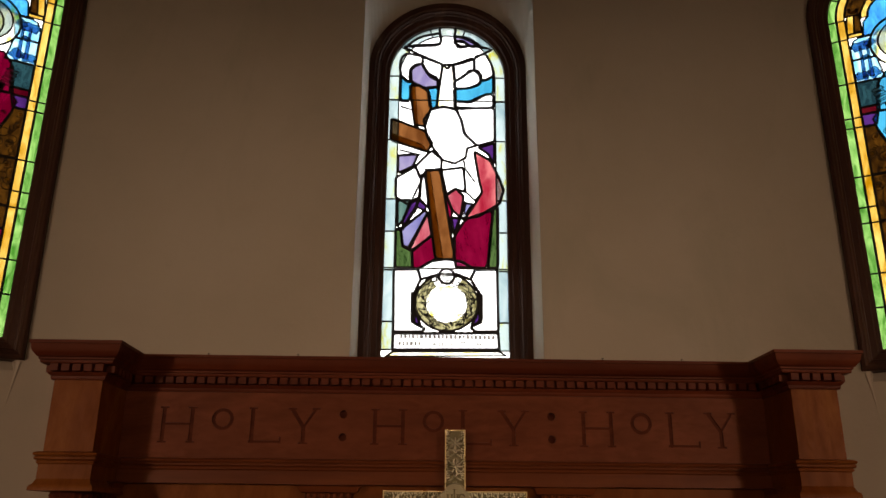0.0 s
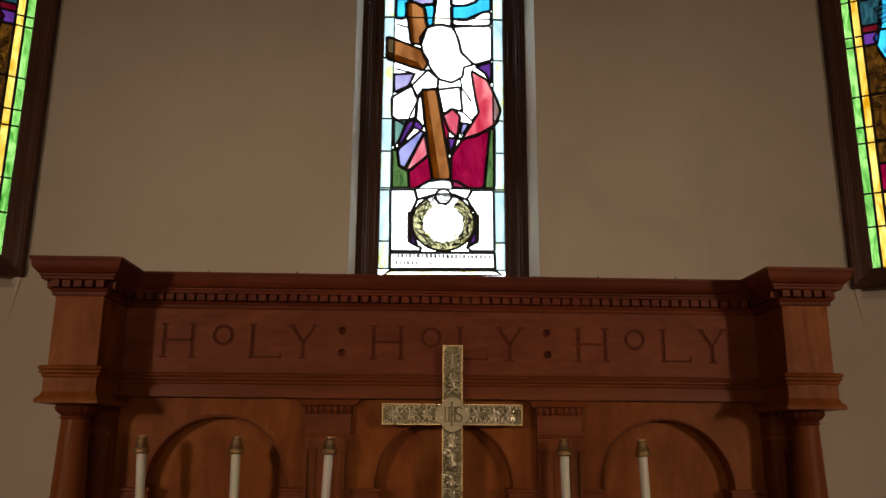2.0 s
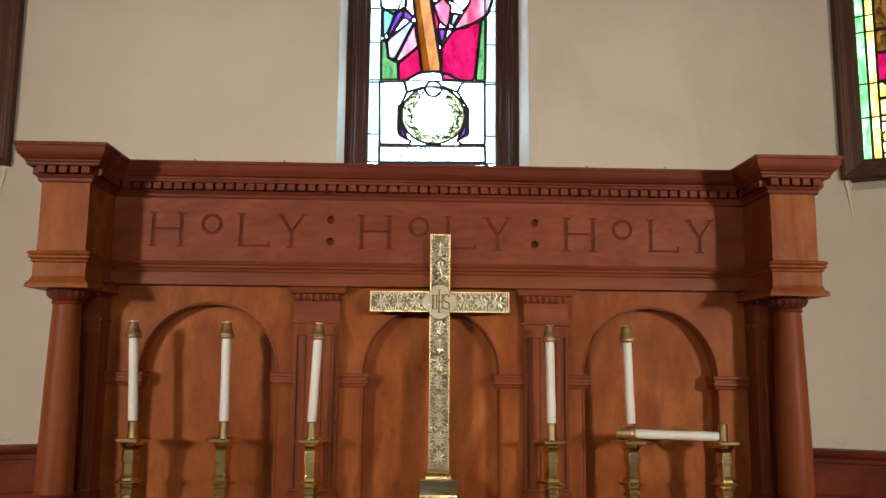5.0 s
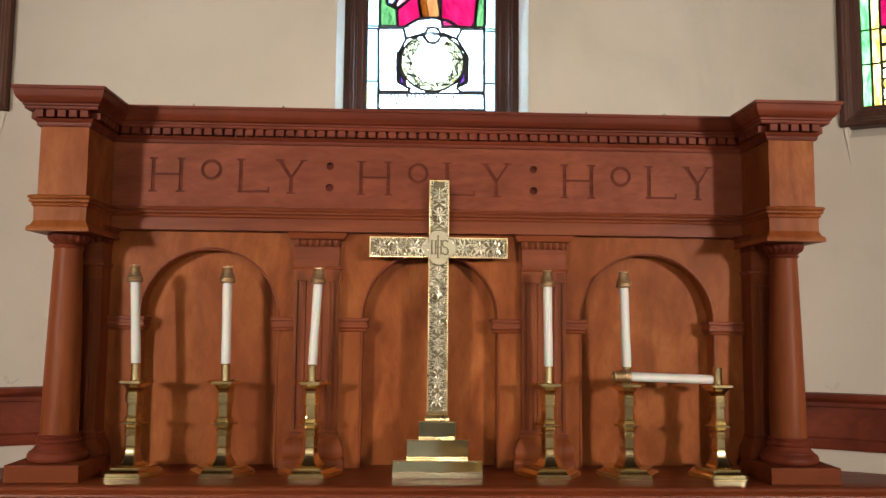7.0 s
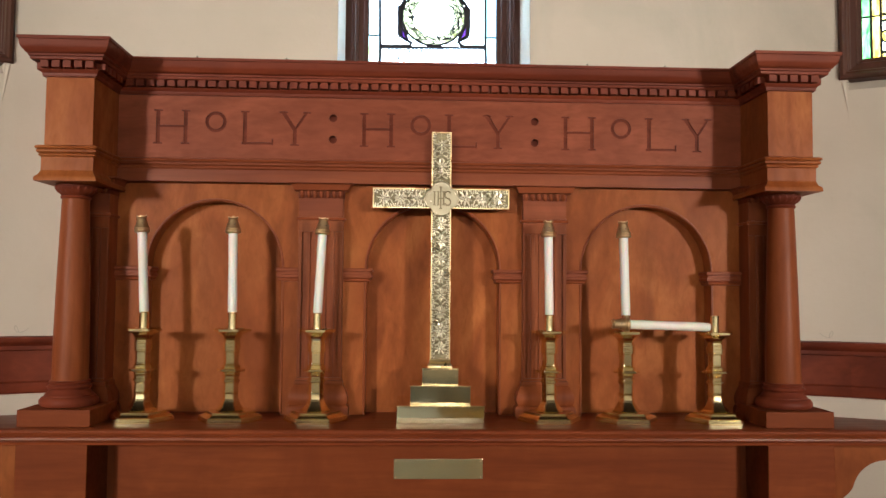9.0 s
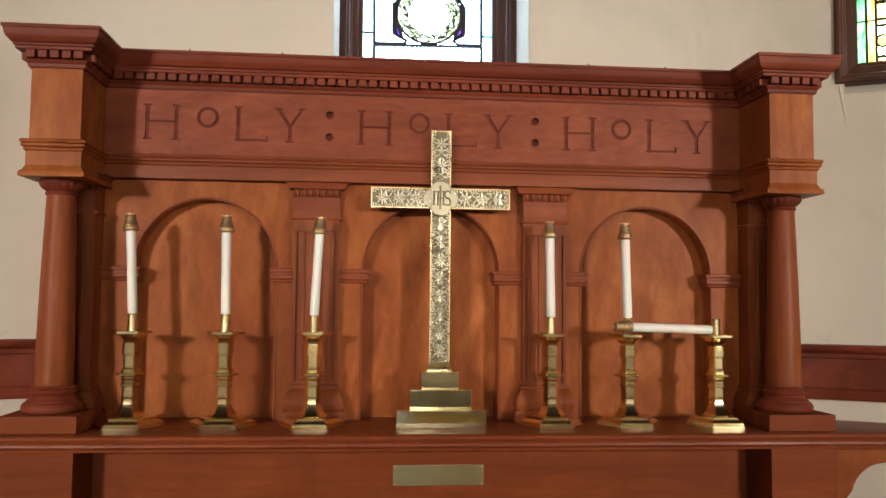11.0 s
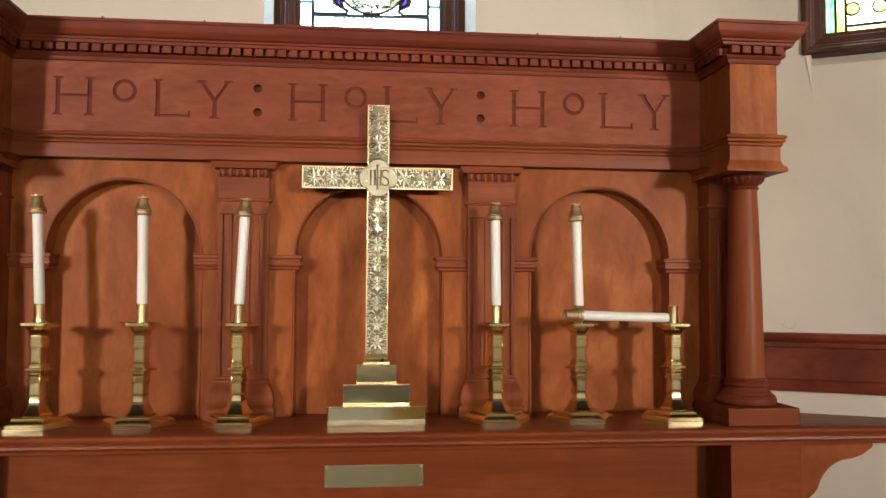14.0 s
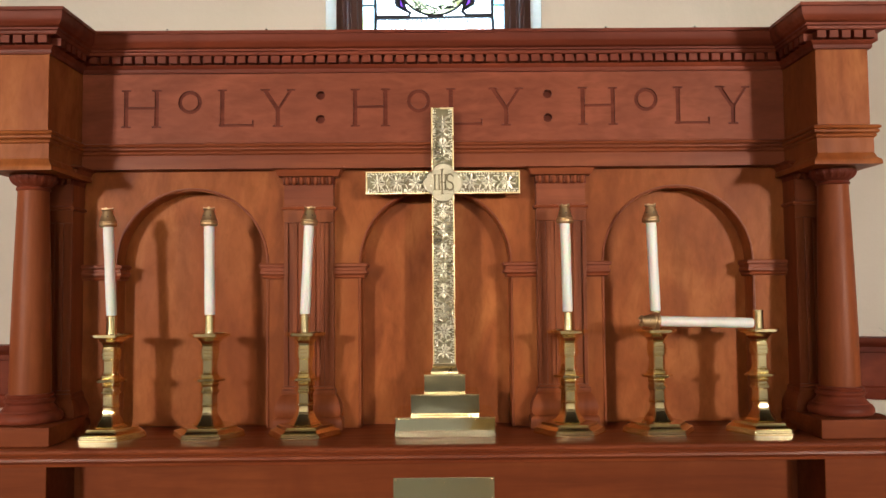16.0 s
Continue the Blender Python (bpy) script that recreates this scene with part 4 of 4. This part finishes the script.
for s in (-1, 1):
    a, b = sorted((s * BLOCK_IN, s * BLOCK_OUT))
    line = [(a, 0.03), (a, BLOCK_Y), (b, BLOCK_Y), (b, 0.095)]
    under(reredos, "block_moulding", sweep(line, [(0.004, 1.889), (0.006, 1.886), (0.010, 1.876), (0.016, 1.872), (0.018, 1.866), (0.018, 1.859), (-0.06, 1.8585)]), PANEL, "", True)

# panels, arch boards, imposts
PIL_IN, PIL_OUT = 0.270, 0.402
for x0, x1, cx in ((-PIL_IN - 0.01, PIL_IN + 0.01, 0.0), (PIL_OUT - 0.01, 0.985, 0.652), (-0.985, -PIL_OUT + 0.01, -0.652)):
    under(reredos, "arch_board", prism([(x0, SHELF), (x0, 1.93), (x1, 1.93), (x1, SHELF)] + [(cx + x, z) for x, z in reversed(arch_line(0.2, SHELF, 1.635))], BOARD, PANEL_Y), PANEL, "golden brown arched board")
    bead = bmesh.new()
    tube([(cx + x, BOARD, z) for x, z in arch_line(0.2025, 1.637, 1.637, 32)[1:-1]], 0.0032, bead)
    under(reredos, "arch_bead", bead, BAND)
    under(reredos, "back_panel", box(cx - 0.205, cx + 0.205, PANEL_Y - 0.003, PANEL_Y + 0.007, SHELF, 1.85), PANEL, "golden brown figured panel")
    for s in (-1, 1):
        edge = cx + s * 0.2
        far = edge + s * (0.074 if abs(edge) < 0.7 else 0.092)
        a, b = sorted((edge - s * 0.003, far))
        line = [(a, PANEL_Y - 0.004), (a, BOARD - 0.002), (b, BOARD - 0.002)] if s > 0 else [(a, BOARD - 0.002), (b, BOARD - 0.002), (b, PANEL_Y - 0.004)]
        under(reredos, "impost", sweep(line, [(-0.01, 1.637), (0.012, 1.637), (0.015, 1.634), (0.015, 1.628), (0.010, 1.625), (0.010, 1.618), (0.013, 1.615), (0.013, 1.609), (0.006, 1.604), (0.008, 1.600), (0.004, 1.596), (-0.01, 1.595)]), BAND, "", True)
    for s in (-1, 1):
        under(reredos, "jamb_bead", tube([(cx + s * 0.203, BOARD, SHELF), (cx + s * 0.203, BOARD, 1.597)], 0.004), WOOD_Z)


def pilaster(x, y, w, yb):
    """A flat fluted pilaster with egg-and-dart capital and swelling base."""
    h = w / 2
    p = under(reredos, "pilaster", box(x - h, x + h, y + 0.006, yb, 1.29, 1.87), WOOD_Z, "flat pilaster with five flutes")

    def piece(name, bm, material, label="", smooth=False):
        return part(name, bm, material, p, label, smooth)

    n = 5
    gap = (w - 0.012) / n
    for i in range(n + 1):
        c = x - h + 0.006 + i * gap
        piece("fillet", box(max(x - h, c - 0.0055), min(x + h, c + 0.0055), y, y + 0.008, 1.313, 1.744, 0.0015), WOOD_Z)
    piece("upper_rail", box(x - h, x + h, y, y + 0.008, 1.745, 1.80, 0.001), WOOD_Z)
    piece("lower_rail", box(x - h, x + h, y, y + 0.008, 1.288, 1.312, 0.001), WOOD_Z)
    rim = [(x - h, yb), (x - h, y), (x + h, y), (x + h, yb)]
    piece("astragal", sweep(rim, [(0.0, 1.788), (0.005, 1.787), (0.007, 1.783), (0.005, 1.779), (0.0, 1.778)]), BAND, "", True)
    piece("necking", box(x - h + 0.001, x + h - 0.001, y - 0.002, yb, 1.79, 1.845), BAND)
    # shade between the eggs is painted by this darker bed
    piece("egg_bed", sweep(rim, [(0.0, 1.8445), (0.0015, 1.8445), (0.0015, 1.8668), (0.0, 1.8668)]), RECESS_SHADE, "hollow behind the carved eggs, its shade put into the wood colour")
    piece("abacus", sweep(rim, [(0.0, 1.866), (0.007, 1.8665), (0.014, 1.868), (0.018, 1.876), (0.022, 1.884), (0.030, 1.887), (0.030, 1.8905), (0.0, 1.8908)]), BAND, "", True)
    count = 7
    for i in range(count):
        egg = lathe([(0.0015, -0.013), (0.0050, -0.010), (0.0072, -0.001), (0.0068, 0.006), (0.004, 0.0095)], 8, 0, None, pose(x - h + (i + 0.5) * w / count, y - 0.0085, 1.8565))
        piece("egg", egg, BAND, "", True)
        piece("dart", box(x - h + i * w / count - 0.0012, x - h + i * w / count + 0.0012, y - 0.0115, y - 0.004, 1.849, 1.866), BAND)
    piece("base", sweep(rim, [(0.0, 1.305), (0.004, 1.303), (0.006, 1.297), (0.004, 1.291), (0.009, 1.286), (0.017, 1.270), (0.021, 1.254), (0.019, 1.240), (0.016, 1.234), (0.022, 1.230), (0.024, 1.224), (0.024, SHELF), (0.0, SHELF)]), WOOD_Z, "", True)


pilaster(-0.336, 0.006, 0.132, BOARD)
pilaster(0.336, 0.006, 0.132, BOARD)
pilaster(-1.006, -0.040, 0.128, 0.09)
pilaster(1.006, -0.040, 0.128, 0.09)


def column(x, y):
    shaft = [(0.0485, 1.308)]
    for i in range(13):
        t = i / 12
        shaft.append((0.0485 - 0.0120 * (t ** 1.5), 1.312 + t * (1.822 - 1.312)))
    place_at = pose(x, y, 0)
    c = under(reredos, "column", lathe(shaft, 40, 0, None, place_at), WOOD_Z, "smooth tapered round column", True)

    def piece(name, bm, material, smooth=True):
        return part(name, bm, material, c, "", smooth)

    piece("neck_ring", lathe([(0.036, 1.818), (0.0395, 1.820), (0.041, 1.8235), (0.0395, 1.827), (0.037, 1.828)], 40, 0, None, place_at), WOOD_X)
    # bell behind the leaves, coloured dark as if shaded
    piece("capital", lathe([(0.036, 1.828), (0.0385, 1.830), (0.046, 1.836), (0.052, 1.844), (0.054, 1.850), (0.054, 1.859)], 40, 0, None, place_at), RECESS_SHADE)
    for i in range(18):
        a = 2 * math.pi * i / 18
        m = pose(x + 0.0485 * math.cos(a), y + 0.0485 * math.sin(a), 1.843, 0, 0, math.degrees(a)) @ pose(0, 0, 0, 0, 35, 0)
        piece("leaf", lathe([(0.001, -0.012), (0.0055, -0.006), (0.007, 0.002), (0.005, 0.009), (0.001, 0.012)], 8, 0, None, m @ Matrix.Diagonal((0.6, 1, 1, 1))), WOOD_X)
    piece("base_torus", lathe([(0.046, 1.316), (0.0525, 1.315), (0.0555, 1.311), (0.0525, 1.307), (0.0520, 1.305), (0.0565, 1.303), (0.0590, 1.298), (0.0565, 1.293), (0.0540, 1.291), (0.0560, 1.286), (0.0620, 1.278), (0.0650, 1.276), (0.0650, 1.273), (0.0720, 1.270), (0.0770, 1.262), (0.0775, 1.254), (0.0735, 1.247), (0.066, 1.2445)], 48, 0, None, place_at), WOOD_X)
    piece("plinth", box(x - 0.096, x + 0.096, y - 0.0995, y + 0.0995, SHELF, 1.245, 0.0025), LOW_BOARD, False)


column(-1.0115, -0.105)
column(1.0115, -0.105)

# dentils
STEP, WIDE = 0.0300, 0.0220
dentil_mesh = None


def dentil(x, y, turn):
    global dentil_mesh
    if dentil_mesh is None:
        ob = part("dentil", box(-WIDE / 2, WIDE / 2, -0.012, 0.0112, 0.0, 0.0190, 0.0008), WOOD_X)
        dentil_mesh = ob.data
    else:
        ob = new("dentil", dentil_mesh)
    ob.parent = reredos
    ob.matrix_parent_inverse = reredos.matrix_basis.inverted()
    ob.matrix_basis = pose(x, y, 2.1675, 0, 0, turn)


count = int((2 * BLOCK_IN - 0.04) / STEP)
for i in range(count):
    dentil((i - (count - 1) / 2) * STEP, FACE - 0.0155, 0)
for s in (-1, 1):
    for i in range(5):
        dentil(s * 1.005 + (i - 2) * STEP, BLOCK_Y - 0.0155, 0)
    for i in range(5):
        dentil(s * (BLOCK_IN - 0.0155), BLOCK_Y + 0.012 + i * STEP, -90 * s)
        dentil(s * (BLOCK_OUT + 0.0155), BLOCK_Y + 0.012 + i * STEP, 90 * s)

# small nails left standing on the cornice
for x in (-0.70, -0.44, 0.455, 0.69):
    tagged(part("nail", lathe([(0.0012, 0), (0.0012, 0.005), (0.003, 0.006), (0.003, 0.0075)], 8, 0, None, pose(x, -0.045, 2.2452)), IRON), "small iron nail standing in the cornice top", "nail", "nails on the cornice")

# ---- altar cross ----
cross = thing("altar_cross", 0.021, -0.03, SHELF, "chased brass altar cross on a three-step polished base", "cross")
CX, CY = 0.021, -0.028
for half, deep, z0, z1 in ((0.123, 0.105, SHELF, 1.2495), (0.0855, 0.075, 1.2495, 1.3020), (0.052, 0.05, 1.3020, 1.3490)):
    under(cross, "base_step", box(CX - half, CX + half, CY - deep, CY + deep, z0, z1 - 0.003, 0.0012), PALE_BRASS, "plain polished brass step")
    under(cross, "step_rim", box(CX - half - 0.001, CX + half + 0.001, CY - deep - 0.001, CY + deep + 0.001, z1 - 0.0032, z1, 0.001), BRASS)
under(cross, "collar", sweep([(CX - 0.029, CY + 0.014), (CX - 0.029, CY - 0.014), (CX + 0.029, CY - 0.014), (CX + 0.029, CY + 0.014)], [(-0.004, 1.372), (0.0, 1.371), (0.002, 1.366), (-0.001, 1.362), (0.003, 1.357), (0.006, 1.352), (0.006, 1.349), (-0.02, 1.349)], None, True), SOCKET, "moulded brass collar", True)
W = 0.0275
outline = [(CX - W, 1.365), (CX + W, 1.365), (CX + W, 1.8155), (CX + 0.2, 1.8155), (CX + 0.2, 1.8715), (CX + W, 1.8715), (CX + W, 2.040), (CX - W, 2.040), (CX - W, 1.8715), (CX - 0.2, 1.8715), (CX - 0.2, 1.8155), (CX - W, 1.8155)]
# dark body colour stands in for the shaded hollows of the chasing
under(cross, "cross_body", prism(outline, CY - 0.009, CY + 0.009), DARKENED, "brass cross covered with chased flowers")
under(cross, "cross_rim", tube([(x, CY - 0.009, z) for x, z in outline], 0.0021, None, True), SOCKET, "plain raised rim", True)


def petal(length, width, m, bm):
    """A small domed leaf."""
    own = bmesh.new()
    ring = [(0.12, 0), (0.32, 0.34), (0.62, 0.4), (0.94, 0), (0.62, -0.4), (0.32, -0.34)]
    base = [own.verts.new((a * length, 0, b * width)) for a, b in ring]
    ridge = [own.verts.new((a * length, -0.17 * width, 0.05 * width)) for a in (0.25, 0.66)]
    for f in ((0, 1, 6), (1, 2, 7, 6), (2, 3, 7), (3, 4, 7), (4, 5, 6, 7), (5, 0, 6)):
        own.faces.new([(base + ridge)[i] for i in f])
    bmesh.ops.transform(own, matrix=m, verts=own.verts)
    join(bm, own)


def relief(start, along, reach):
    """Daisies in a row along one arm of the cross, with leaves between and round them."""
    rr = random.Random(int(1000 * (start[0] + 3 * start[1])))
    across, go = Vector((-along[1], along[0])), Vector(along)
    heading = -math.degrees(math.atan2(along[1], along[0]))
    count = max(2, round((reach - 0.01) / 0.052))
    pitch = (reach - 0.006) / count
    heart = [Vector(start) + go * (0.004 + pitch * (i + 0.5)) for i in range(count)]

    def at(p, turn):
        return Matrix.Translation((p.x, CY - 0.0092, p.y)) @ pose(0, 0, 0, 0, turn, 0) @ pose(0, 0, 0, rr.uniform(-16, 16), 0, rr.uniform(-9, 5))

    for c in heart:
        bm = bmesh.new()
        n, first = rr.choice((8, 9, 10)), rr.uniform(0, 40)
        for i in range(n):
            petal(0.0245, 0.066 / n, at(c, first + 360 * i / n + rr.uniform(-5, 5)), bm)
        lathe([(0.0034, 0), (0.0032, 0.0018), (0.0014, 0.0018), (0.0010, 0.0010)], 10, 0, bm, pose(c.x, CY - 0.0085, c.y, 90))
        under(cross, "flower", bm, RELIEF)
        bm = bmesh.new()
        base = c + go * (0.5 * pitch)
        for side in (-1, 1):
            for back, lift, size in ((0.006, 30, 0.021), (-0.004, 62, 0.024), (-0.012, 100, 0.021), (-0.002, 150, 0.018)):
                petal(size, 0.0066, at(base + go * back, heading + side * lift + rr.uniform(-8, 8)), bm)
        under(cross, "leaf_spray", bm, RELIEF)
    fill, steps = bmesh.new(), int(reach / 0.0066)
    for i in range(steps):
        for v in (-0.0228, -0.0175, 0.0175, 0.0228):
            o = Vector(start) + go * ((i + rr.uniform(0.3, 0.9)) * 0.0066 + 0.002) + across * (v + rr.uniform(-0.001, 0.001))
            near = min(heart, key=lambda c: (c - o).length)
            if (near - o).length > 0.0205:
                out = -math.degrees(math.atan2(o.y - near.y, o.x - near.x))
                petal(0.0090, 0.0046, at(o, out + rr.uniform(-50, 50)) @ Matrix.Translation((-0.004, 0, 0)), fill)
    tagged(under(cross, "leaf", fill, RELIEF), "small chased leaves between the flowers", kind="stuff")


relief((CX, 1.372), (0, 1), 0.425)
relief((CX, 2.040), (0, -1), 0.135)
relief((CX - 0.2, 1.8435), (1, 0), 0.155)
relief((CX + 0.2, 1.8435), (-1, 0), 0.155)
# four-lobed medallion with a raised monogram
for dx, dz in ((0.022, 0), (-0.022, 0), (0, 0.022), (0, -0.022)):
    lobe = lathe([(0.031, 0.0), (0.031, 0.0035), (0.029, 0.0045), (0.0275, 0.003), (0.0, 0.0032)], 28, 0, None, pose(CX + dx, CY - 0.0085 - 0.0004 * (dx > 0) - 0.0007 * (dz > 0) - 0.001 * (dz < 0), 1.8435 + dz, 90))
    under(cross, "medallion", lobe, MEDAL, "", True)
under(cross, "medallion", lathe([(0.03, 0.0), (0.03, 0.0048), (0.0, 0.0049)], 24, 0, None, pose(CX, CY - 0.0085, 1.8435, 90)), MEDAL)
MY, MZ = CY - 0.0145, 1.8435
mono = bmesh.new()
for x, za, zb in ((-0.020, -0.019, 0.020), (-0.009, -0.019, 0.020), (-0.002, -0.030, 0.034), (0.007, -0.019, 0.020)):
    tube([(CX + x, MY, MZ + za), (CX + x, MY, MZ + zb)], 0.0022, mono)
    for z in (za, zb):
        tube([(CX + x - 0.004, MY, MZ + z), (CX + x + 0.004, MY, MZ + z)], 0.0014, mono)
tube([(CX - 0.009, MY, MZ), (CX + 0.007, MY, MZ)], 0.0016, mono)
curl = [(CX + 0.019 + 0.0085 * math.cos(a), MY, MZ + 0.011 + 0.0105 * math.sin(a)) for a in np.linspace(0.4, 4.7, 9)]
curl += [(CX + 0.019 + 0.0085 * math.cos(a), MY, MZ - 0.010 + 0.0105 * math.sin(a)) for a in np.linspace(1.5, -2.7, 9)]
tube(curl, 0.002, mono)
under(cross, "monogram", mono, DARKENED, "raised interlaced monogram", True)

# ---- candlesticks and candles ----
STICK_Y = -0.078


def faceted(profile):
    """A six-sided turned piece with its edges eased, so that they catch the light."""
    bm = lathe(profile, 6)
    bmesh.ops.recalc_face_normals(bm, faces=bm.faces)
    sharp = [e for e in bm.edges if len(e.link_faces) == 2 and e.calc_face_angle() > 0.3]
    bmesh.ops.bevel(bm, geom=sharp, offset=0.0015, segments=2, affect="EDGES")
    return bm


def candlestick(x):
    ob = thing("candlestick", x, STICK_Y, SHELF, "polished brass six-sided candlestick with drip pan", "candlestick", "brass candlesticks on the gradine")
    part("foot", faceted([(0.092, 0.0), (0.092, 0.007), (0.089, 0.0085), (0.089, 0.0145), (0.087, 0.016), (0.078, 0.0165), (0.074, 0.021), (0.071, 0.0225), (0.071, 0.0275), (0.058, 0.0285)]), BRASS, ob, "stepped six-sided foot")
    flare = [(0.043 - 0.0225 * math.sin(t * math.pi / 2) ** 0.8, 0.0285 + 0.046 * t) for t in np.linspace(0, 1, 8)]
    part("stem", faceted([*flare, (0.0250, 0.0760), (0.0255, 0.0785), (0.0215, 0.0810), (0.0210, 0.1060), (0.0235, 0.1085), (0.0270, 0.1105), (0.0270, 0.1150), (0.0235, 0.1175), (0.0215, 0.1190), (0.0215, 0.1245), (0.0255, 0.1265), (0.0270, 0.1290), (0.0255, 0.1315), (0.0230, 0.1330), (0.0230, 0.1345)]), BRASS, ob)
    part("knop", faceted([(0.0230, 0.1345), (0.0300, 0.1370), (0.0390, 0.1390), (0.0405, 0.1405), (0.0405, 0.1440), (0.0360, 0.1460), (0.0270, 0.1475), (0.0255, 0.1485), (0.0275, 0.1510), (0.0275, 0.1540), (0.0230, 0.1570)]), BRASS, ob)
    part("shaft", faceted([(0.0220, 0.1565), (0.0225, 0.1590), (0.0205, 0.1610), (0.0205, 0.1920), (0.0225, 0.1940), (0.0260, 0.1955), (0.0260, 0.2000), (0.0235, 0.2015), (0.0235, 0.2030), (0.0265, 0.2045), (0.0265, 0.2100), (0.0235, 0.2115), (0.0235, 0.2130), (0.0260, 0.2145), (0.0260, 0.2190), (0.0225, 0.2210), (0.0225, 0.2260)]), BRASS, ob)
    part("drip_pan", faceted([(0.0225, 0.2255), (0.0250, 0.2320), (0.0310, 0.2400), (0.0420, 0.2470), (0.0520, 0.2505), (0.0545, 0.2520), (0.0545, 0.2570), (0.0520, 0.2585), (0.0495, 0.2560), (0.0120, 0.2545)]), BRASS, ob)
    part("socket", lathe([(0.0145, 0.2545), (0.0128, 0.2570), (0.0126, 0.2600), (0.0126, 0.3020), (0.0134, 0.3030), (0.0134, 0.3050), (0.0108, 0.3052), (0.0108, 0.2960)], 32), BRASS, ob, "", True)
    return ob


CAP = [(0.0151, 0.0), (0.0196, 0.0005), (0.0218, 0.004), (0.0218, 0.008), (0.0196, 0.0095), (0.0213, 0.012), (0.0213, 0.0145), (0.0185, 0.017), (0.0151, 0.03), (0.0115, 0.04), (0.0125, 0.042), (0.0145, 0.0435), (0.0145, 0.046), (0.0105, 0.047), (0.009, 0.043)]


def candle_follower(m, label):
    ob = new("candle_follower")
    ob.matrix_world = m
    tagged(ob, label, "candle follower", "brass candle followers")
    part("cap", lathe(CAP, 28), OLD_BRASS, ob, "", True)
    for i in range(6):
        part("vent", lathe([(0.0014, -0.0006), (0.0014, 0.0012)], 8, 0, None, pose(0, 0, 0, 0, 0, 60 * i + 20) @ pose(0.0164, 0, 0.026, 0, 80, 0)), IRON, ob)
    for i in range(4):
        part("tooth", box(-0.0025, 0.0025, -0.001, 0.001, 0.0455, 0.0495), OLD_BRASS, ob).matrix_local = pose(0.0125 * math.cos(i * 1.57 + 0.6), 0.0125 * math.sin(i * 1.57 + 0.6), 0, 0, 0, math.degrees(i * 1.57 + 0.6) + 90)


def candle(m, length):
    bm = bmesh.new()
    profile = [(0.0112, 0.0), (0.0118, 0.004)] + [(0.0126 + 0.0003 * math.sin(9 * t), 0.006 + t * (length - 0.008)) for t in np.linspace(0, 1, 10)] + [(0.011, length)]
    lathe(profile, 24, 0, bm)
    ob = part("candle", bm, WAX, None, "", True)
    ob.matrix_world = m
    tagged(ob, "slim white wax altar candle in a brass follower", "candle", "white altar candles")


for x, lean in ((-0.822, -3.0), (-0.574, -0.8), (-0.333, 2.6), (0.336, -0.8), (0.5605, -1.6), (0.822, None)):
    candlestick(x)
    if lean is not None:
        stand = pose(x, STICK_Y, SHELF + 0.2965, 0, lean, 0)
        candle(stand, 0.236)
        candle_follower(stand @ pose(0, 0, 0.2335, 0, 0, 37 * x), "dull brass draught cap on top of a candle")
# one candle has come out and lies across two drip pans
lying = pose(0.792, -0.118, SHELF + 0.2735, 0, -88.5, 0)
candle(lying, 0.237)
candle_follower(lying @ pose(0, 0, 0.2335, 0, 0, 20), "dull brass draught cap on the fallen candle")
